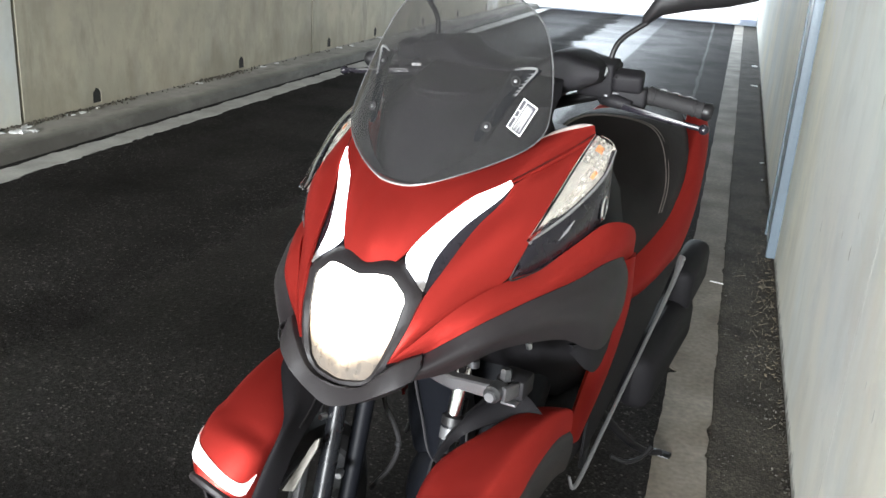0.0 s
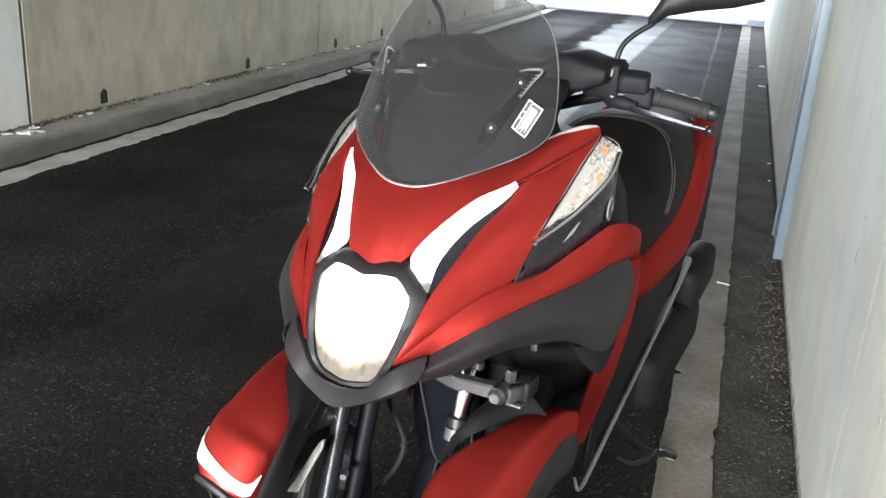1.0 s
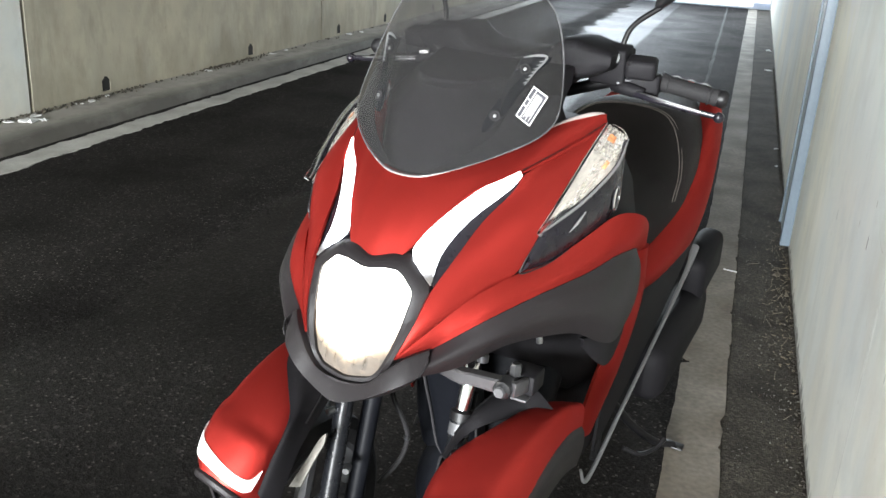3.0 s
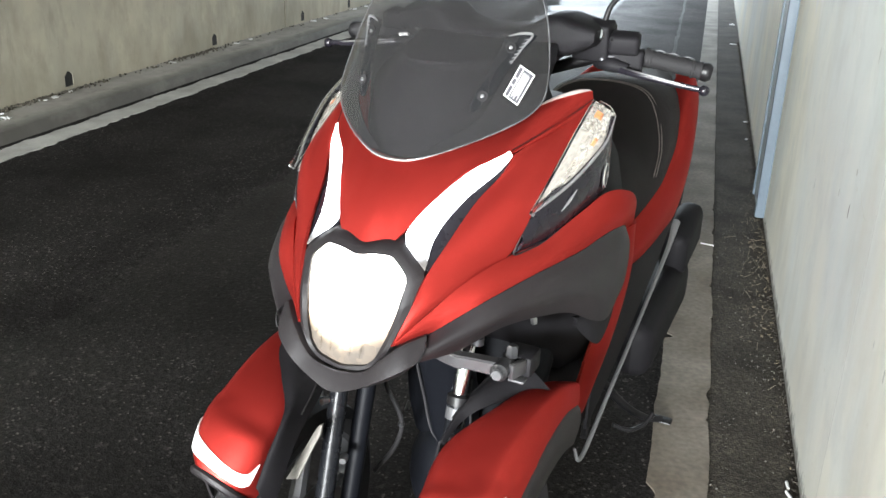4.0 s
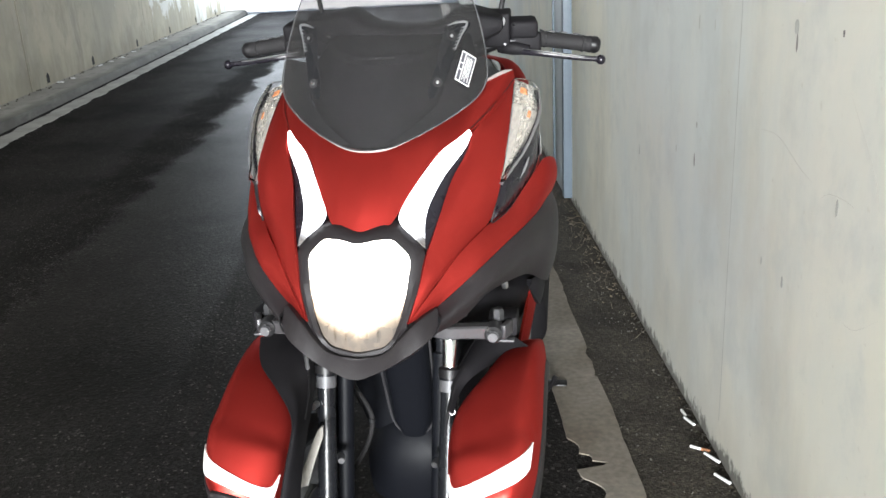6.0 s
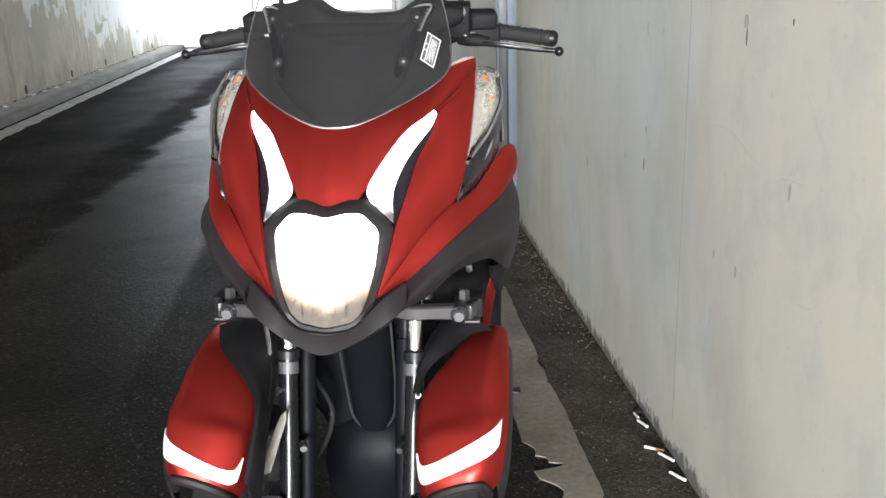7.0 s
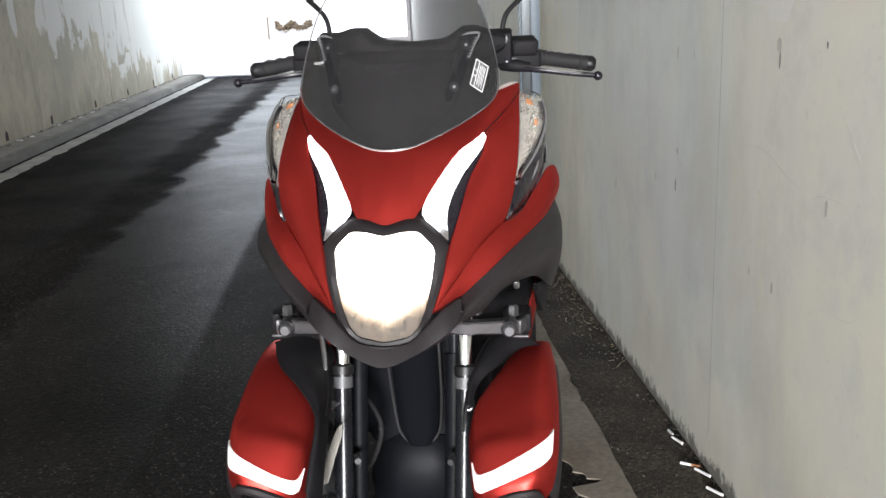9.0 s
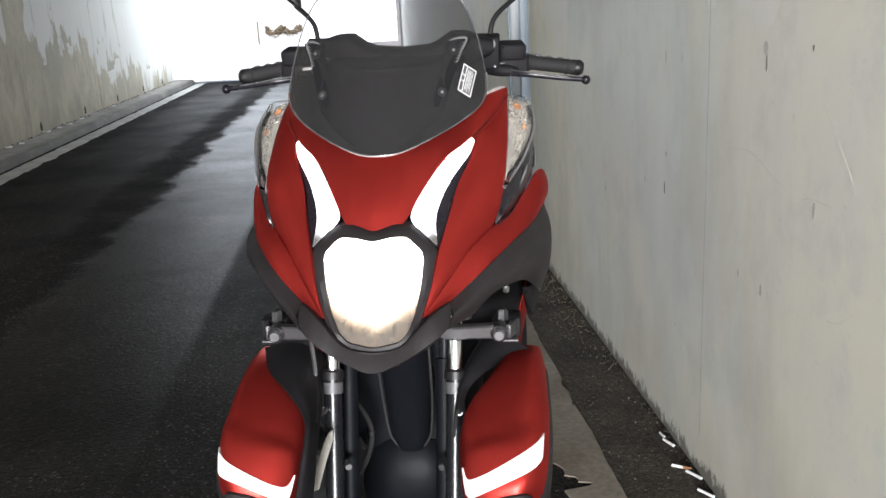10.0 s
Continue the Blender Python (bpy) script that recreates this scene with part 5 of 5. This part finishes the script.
for sd in (1, -1):
    bar = part("handlebar", tube([(sd * 0.02, 0.46, 1.05), (sd * 0.14, 0.455, 1.095), (sd * 0.22, 0.462, 1.117), (sd * 0.335, 0.482, 1.101)], 0.011, 12, 20), BLACK, S)
    end = 0.352 if sd > 0 else 0.341
    part("grip", tube([(sd * 0.252, 0.468, 1.113), (sd * 0.264, 0.470, 1.111), (sd * (end - 0.008), 0.485, 1.099), (sd * end, 0.486, 1.098)], [0.0175, 0.0148, 0.0148, 0.0165], 18), RUBBER, bar)
    for f in (0.06, 0.90):
        part("grip_rib", lathe([(0.0145, -0.0028), (0.0162, -0.0018), (0.0162, 0.0018), (0.0145, 0.0028)], (sd * (0.258 + (end - 0.264) * f), 0.469 + 0.016 * f, 1.112 - 0.0135 * f), (sd * 1.0, 0.17, -0.14), 18), RUBBER, bar)
    part("bar_end", lathe([(0.0, 0.0), (0.015, 0.0), (0.0165, 0.006), (0.0165, 0.012), (0.012, 0.018), (0.0, 0.018)], (sd * end, 0.486, 1.098), (sd * 1.0, 0.17, -0.14), 20), BLACK, bar)
    part("switch_housing", rbox((0.060, 0.052, 0.040), (sd * 0.224, 0.458, 1.108), 0.007, (0, 0, sd * 10), seg=3), MATT, bar)
    part("lever_perch", tube([(sd * 0.175, 0.440, 1.100), (sd * 0.20, 0.430, 1.100), (sd * 0.235, 0.428, 1.096)], [0.010, 0.013, 0.009], 12, 12), MATT, bar)
    part("perch_clamp", rbox((0.022, 0.030, 0.030), (sd * 0.186, 0.440, 1.106), 0.005, (15, 0, sd * 12)), BLACK, bar)
    part("perch_bolt", lathe([(0.0, 0.0), (0.0045, 0.0), (0.0045, 0.004), (0.0, 0.005)], (sd * 0.188, 0.424, 1.110), (0, -1, 0.3), 6), BOLT, bar)
    part("switch_button", rbox((0.020, 0.006, 0.005), (sd * 0.205, 0.431, 1.114), 0.0015, (20, 0, sd * 18)), ALLOY, bar, "pale switch edge")
    part("cap_screw", lathe([(0.0, 0.0), (0.004, 0.0), (0.004, 0.002), (0.0, 0.002)], (sd * 0.206, 0.411, 1.146), (0, -1, 0.25), 12), BLACK, bar)
    part("cord", tube([(sd * (0.252 + 0.012 * k), 0.484 + 0.0025 * k, 1.127 - 0.0019 * k + 0.0016 * (-1) ** k) for k in range(8)], 0.0018, 6, 40), ALLOY, bar, "thin cord over the grip")
    part("reservoir", rbox((0.054, 0.046, 0.034), (sd * 0.222, 0.436, 1.139), 0.008, (12, 0, sd * 10), seg=3), MATT, bar)
    part("mount_block", rbox((0.066, 0.05, 0.065), (sd * 0.165, 0.440, 1.138), 0.005, (10, 0, 0), seg=3), MATT, bar)
    part("sight_glass", lathe([(0.0065, 0.0), (0.011, 0.0), (0.011, 0.006), (0.0065, 0.006)], (sd * 0.179, 0.409, 1.152), (0, -1, 0.35), 22), STEEL, bar)
    part("lever", tube([(sd * 0.215, 0.425, 1.095), (sd * 0.26, 0.412, 1.091), (sd * 0.32, 0.414, 1.083), (sd * 0.366, 0.418, 1.078)], [0.007, 0.006, 0.0055, 0.005], 10, 22, flat=0.7), GLOSS, bar, "black brake lever with a polished edge")
    part("lever_edge", tube([(sd * 0.220, 0.420, 1.100), (sd * 0.26, 0.409, 1.0955), (sd * 0.315, 0.411, 1.087), (sd * 0.352, 0.415, 1.0815)], [0.001, 0.0018, 0.0018, 0.0008], 8, 20), STEEL, bar)
    bm = bmesh.new()
    bmesh.ops.create_uvsphere(bm, u_segments=16, v_segments=10, radius=0.0095, matrix=pose(sd * 0.371, 0.419, 1.077))
    part("lever_ball", bm, GLOSS, bar)
    mir = part("mirror", loft([oval((sd * x, y, z), (0, d, 0), (0, 0, h), 20, 2.4) for x, y, z, d, h in ((0.218, 0.490, 1.243, 0.008, 0.010), (0.226, 0.492, 1.250, 0.016, 0.016), (0.25, 0.495, 1.284, 0.022, 0.030), (0.30, 0.50, 1.312, 0.026, 0.044), (0.36, 0.50, 1.326, 0.026, 0.046), (0.41, 0.498, 1.332, 0.020, 0.036), (0.425, 0.497, 1.334, 0.008, 0.014))]), BLACK, S, "black rear-view mirror on a curved stalk")
    part("stalk", tube([(sd * 0.178, 0.452, 1.160), (sd * 0.180, 0.456, 1.180), (sd * 0.1845, 0.461, 1.197), (sd * 0.194, 0.468, 1.211), (sd * 0.208, 0.476, 1.224), (sd * 0.228, 0.487, 1.240)], 0.0052, 10, 30), BLACK, mir)
    part("stalk_nut", lathe([(0.0, 0.0), (0.010, 0.0), (0.010, 0.012), (0.0, 0.014)], (sd * 0.178, 0.452, 1.160), (0.15 * sd, 0.2, 1), 6), BLACK, mir)

# bright trim glimpsed behind the screen
part("dash_clip", rbox((0.020, 0.006, 0.006), (-0.193, 0.399, 1.115), 0.0015, (0, -8, 0)), PAPER, S, "small pale clip")
part("dash_wire", tube([(-0.170, 0.379, 1.144), (-0.136, 0.345, 1.135)], 0.0016, 6), SILVER, S)
part("dash_trim", tube([(-0.103, 0.447, 1.171), (-0.074, 0.467, 1.143)], 0.0018, 6), SILVER, S)

# engine side, air box, stands
part("air_box", rbox((0.08, 0.26, 0.14), (0.218, 1.47, 0.43), 0.03, (8, 0, 0), seg=3), MATT, S)
part("transmission_case", rbox((0.10, 0.52, 0.17), (0.21, 1.22, 0.29), 0.05, (4, 0, 0), seg=4), MATT, S)
part("silencer", loft([oval((-0.25, y, z), (0.055, 0, 0), (0, 0, 0.075), 20, 2.4) for y, z in ((1.05, 0.27), (1.10, 0.28), (1.55, 0.36), (1.60, 0.365))]), BLACK, S)
stand = part("side_stand", tube([(0.15, 0.92, 0.20), (0.20, 1.00, 0.10), (0.25, 1.07, 0.035), (0.29, 1.12, 0.014)], [0.012, 0.011, 0.010, 0.010], 10, 20), BLACK, S)
part("stand_foot", rbox((0.055, 0.035, 0.012), (0.292, 1.122, 0.008), 0.004), BLACK, stand)
part("stand_pedal", tube([(0.20, 0.90, 0.09), (0.24, 0.92, 0.075), (0.27, 0.96, 0.08), (0.285, 0.99, 0.10)], [0.006, 0.006, 0.006, 0.008], 8, 16), BLACK, stand)
part("centre_stand", tube([(0.10, 1.02, 0.22), (0.13, 0.90, 0.10), (0.14, 0.85, 0.06)], 0.011, 10, 12), BLACK, S)


# ---- litter and grit ----
rng = random.Random(7)
TOBACCO = mat("cork_filter_paper", (0.50, 0.22, 0.10), 0.8, 0.0, 0.3, 60.0, 400.0)
STRAW = mat("dry_straw", (0.20, 0.17, 0.12), 0.9, 0.0, 0.4, 30.0, 200.0)
PEBBLE = mat("pale_grit", (0.21, 0.20, 0.172), 0.85, 0.0, 0.6, 30.0, 200.0)
DEBRIS = mat("dark_leaf_debris", (0.10, 0.085, 0.06), 0.95, 0.0, 0.5, 20.0, 200.0)


def butt(x, y, turn, length=0.05, cork=True):
    b = tagged(new("cigarette_butt"), "white cigarette butt lying against the wall foot", "cigarette butt", "cigarette butts along the wall")
    part("paper", tube([(-length / 2, 0, 0), (length / 2, 0, 0)], [0.0042, 0.0038], 10), PAPER, b)
    if cork:
        part("filter", tube([(length / 2, 0, 0), (length / 2 + 0.022, 0, 0)], 0.0043, 10), TOBACCO, b, "brown cork filter")
    b.matrix_world = pose(x, y, 0.0045, 0, 0, turn)


for x, y, turn, length, cork in ((-0.028, 0.848, 95, 0.030, False), (-0.025, 0.800, 110, 0.045, False), (-0.046, 0.666, -35, 0.030, True), (-0.019, 0.615, 118, 0.052, False), (-0.022, 0.520, 120, 0.05, False), (-0.246, 2.567, -12, 0.055, False)):
    butt(x, y, turn, length, cork)


def scrap(name, x, y, z, size, label, category, group, material, seed):
    """A crumpled flake of paper or plastic."""
    bm = bmesh.new()
    n = 15
    ring = [(math.cos(2 * math.pi * k / n) * size * (0.8 + 0.9 * noise.noise((seed, k * 0.7, 1))), math.sin(2 * math.pi * k / n) * size * 0.6 * (0.8 + 0.9 * noise.noise((seed, k * 0.7, 4)))) for k in range(n)]
    hts = [0.12 + 0.9 * abs(noise.noise((seed, k * 0.9, 8))) for k in range(n)]
    top = [Vector((a, b, size * h * 0.45)) for (a, b), h in zip(ring, hts)]
    mid = [Vector((a * 0.55 + size * 0.2 * noise.noise((seed, k, 20)), b * 0.5, size * (0.05 + 0.45 * abs(noise.noise((seed, k * 1.3, 15)))))) for k, (a, b) in enumerate(ring)]
    loft([[p + Vector((0, 0, 0.002)) for p in mid], top, [Vector((a * 0.97, b * 0.97, max(0.0, size * h * 0.45 - 0.004))) for (a, b), h in zip(ring, hts)], [Vector((a * 0.5, b * 0.5, 0)) for a, b in ring]], bm)
    ob = thing(name, bm, material, label, category, group)
    ob.matrix_world = pose(x, y, z, 0, 0, seed * 47)


PAPERS = [(-4.24, 2.98, 0.07), (-4.30, 3.10, 0.05), (-4.20, 3.05, 0.045), (-4.32, 2.90, 0.045), (-4.32, 3.52, 0.035), (-4.31, 3.63, 0.05), (-4.33, 3.80, 0.035), (-4.32, 5.02, 0.045), (-4.33, 6.10, 0.045), (-4.33, 6.36, 0.04), (-4.33, 7.78, 0.05), (-4.30, 8.02, 0.05), (-4.33, 8.95, 0.06), (-4.30, 9.65, 0.06), (-4.31, 9.3, 0.04), (-4.33, 11.7, 0.06), (-4.32, 10.2, 0.05)]
for k, (x, y, r) in enumerate(PAPERS):
    scrap("paper_scrap", x, y, LEDGE_Z - 0.002, r, "crumpled white paper scrap on the dirty ledge", "litter", "scraps along the ledge", PAPER, k + 1)
for k, (x, y, r) in enumerate(((-0.055, 10.5, 0.05), (-0.06, 8.8, 0.04), (-0.03, 5.1, 0.02), (-0.035, 4.6, 0.02))):
    scrap("paper_scrap", x, y, 0.0, r, "pale paper scrap at the wall foot", "litter", "scraps by the wall", PAPER, k + 60)
scrap("leaf", -0.055, 2.62, 0.0, 0.03, "pale dry leaf at the wall foot", "leaf", "", STRAW, 40)


def stuff(name, material, count, place, make, label):
    bm = bmesh.new()
    for _ in range(count):
        make(bm, *place())
    return thing(name, bm, material, label, "debris", kind="stuff")


shape = bmesh.new()
bmesh.ops.create_icosphere(shape, subdivisions=1, radius=1.0)
BALL = [v.co.copy() for v in shape.verts]
BALL_FACES = [[v.index for v in f.verts] for f in shape.faces]
shape.free()


def pebble(bm, x, y, z, r):
    m = pose(x, y, z + r * 0.3, rng.uniform(0, 360), rng.uniform(0, 360), rng.uniform(0, 360)) @ Matrix.Diagonal((r * rng.uniform(0.7, 1.3), r * rng.uniform(0.6, 1.0), r * rng.uniform(0.5, 0.8), 1))
    vs = [bm.verts.new(m @ p) for p in BALL]
    for f in BALL_FACES:
        bm.faces.new([vs[k] for k in f])


def straw(bm, x, y, z, r):
    t, h = rng.gauss(1.57, 0.9), rng.uniform(0.0, 0.02)
    d = Vector((math.cos(t) * 0.6, math.sin(t), 0)) * r
    tube([Vector((x, y, z)) - d, Vector((x, y, z + h * 0.5)), Vector((x, y, z + h)) + d], 0.0010, 4, 0, bm)


CLUMPS = [(rng.uniform(-0.20, -0.02), rng.uniform(0.2, 4.5)) for _ in range(34)]


def along_verge():
    if rng.random() < 0.4:
        x, y = -0.21 + 0.205 * rng.random() ** 0.7, rng.uniform(0.2, 5.0)
    else:
        a, b = rng.choice(CLUMPS)
        x, y = min(-0.004, max(-0.215, rng.gauss(a, 0.022))), rng.gauss(b, 0.05)
    return (x, y, 0.0, rng.choice((0.0009, 0.0011, 0.0013, 0.0015, 0.0018, 0.0022, 0.0035)))


def heap():
    y = rng.gauss(2.5, 0.5)
    return (-0.012 - abs(rng.gauss(0, 0.06)), y, 0.003, rng.uniform(0.008, 0.04))


def by_ledge():
    y = rng.choice((rng.uniform(2.4, 4.2), rng.gauss(5.35, 0.25), rng.uniform(3, 16)))
    return (-4.37 + abs(rng.gauss(0, 0.035)), y, LEDGE_Z, rng.uniform(0.004, 0.013))


def at_foot():
    y = rng.uniform(0.2, 9.0)
    return (-0.001 - abs(rng.gauss(0, 0.009)), y, 0.0, rng.uniform(0.0012, 0.0045))


def litter():
    y = rng.gauss(2.45, 0.55)
    return (-0.008 - abs(rng.gauss(0, 0.05)), y, 0.0, rng.uniform(0.003, 0.009))


def flake(bm, x, y, z, r):
    """A curled bit of leaf, pointed at both ends."""
    m = pose(x, y, z + 0.002, rng.uniform(-25, 25), rng.uniform(-25, 25), rng.uniform(0, 360))
    ring = [bm.verts.new(m @ Vector((a * r, b * r * 0.5, c * r))) for a, b, c in ((-1, 0, 0.25), (-0.3, -0.8, 0), (0.5, -0.6, 0.05), (1.1, 0, 0.3), (0.4, 0.7, 0), (-0.4, 0.7, 0.1))]
    low = [bm.verts.new(v.co - Vector((0, 0, 0.0012))) for v in ring]
    bm.faces.new(ring)
    bm.faces.new(low[::-1])
    for k in range(6):
        bm.faces.new((ring[k], low[k], low[(k + 1) % 6], ring[(k + 1) % 6]))


LEAVES = mat("dry_leaf", (0.25, 0.205, 0.135), 0.9, 0.0, 0.5, 40.0, 200.0)
BRUSH = mat("dry_brush", (0.42, 0.33, 0.22), 0.9, 0.0, 0.5, 3.0, 30.0)


def far_brush():
    x = rng.uniform(-4.7, -3.2)
    return (x, 38.0 + rng.uniform(-0.3, 0.3), 0.30 + 0.28 * rng.random() + 0.10 * math.sin(x * 9), rng.uniform(0.03, 0.07))


stuff("dry_hedge", BRUSH, 420, far_brush, pebble, "brown dry hedge beyond the far mouth")
post = thing("marker_post", tube([(-5.02, 38.0, -0.02), (-5.02, 38.0, 0.9)], [0.03, 0.022], 10), BRUSH, "thin dark post beside the far hedge", "post")
hedge_box = rbox((1.6, 0.5, 0.36), (-3.95, 38.0, 0.15), 0.03)
thing("planter", hedge_box, PAPER, "long white planter under the far hedge", "planter")

stuff("grit", PEBBLE, 700, along_verge, pebble, "pale grit scattered over the damp verge")
stuff("foot_dirt", SOIL, 1700, at_foot, pebble, "dark dirt packed along the wall foot")
stuff("dry_straw", STRAW, 48, heap, straw, "dry straw and stalks heaped by the channel")
stuff("leaf_litter", LEAVES, 150, litter, flake, "pale dry leaf bits by the channel foot")
stuff("ledge_debris", DEBRIS, 620, by_ledge, pebble, "dark leaf crumbs along the ledge")
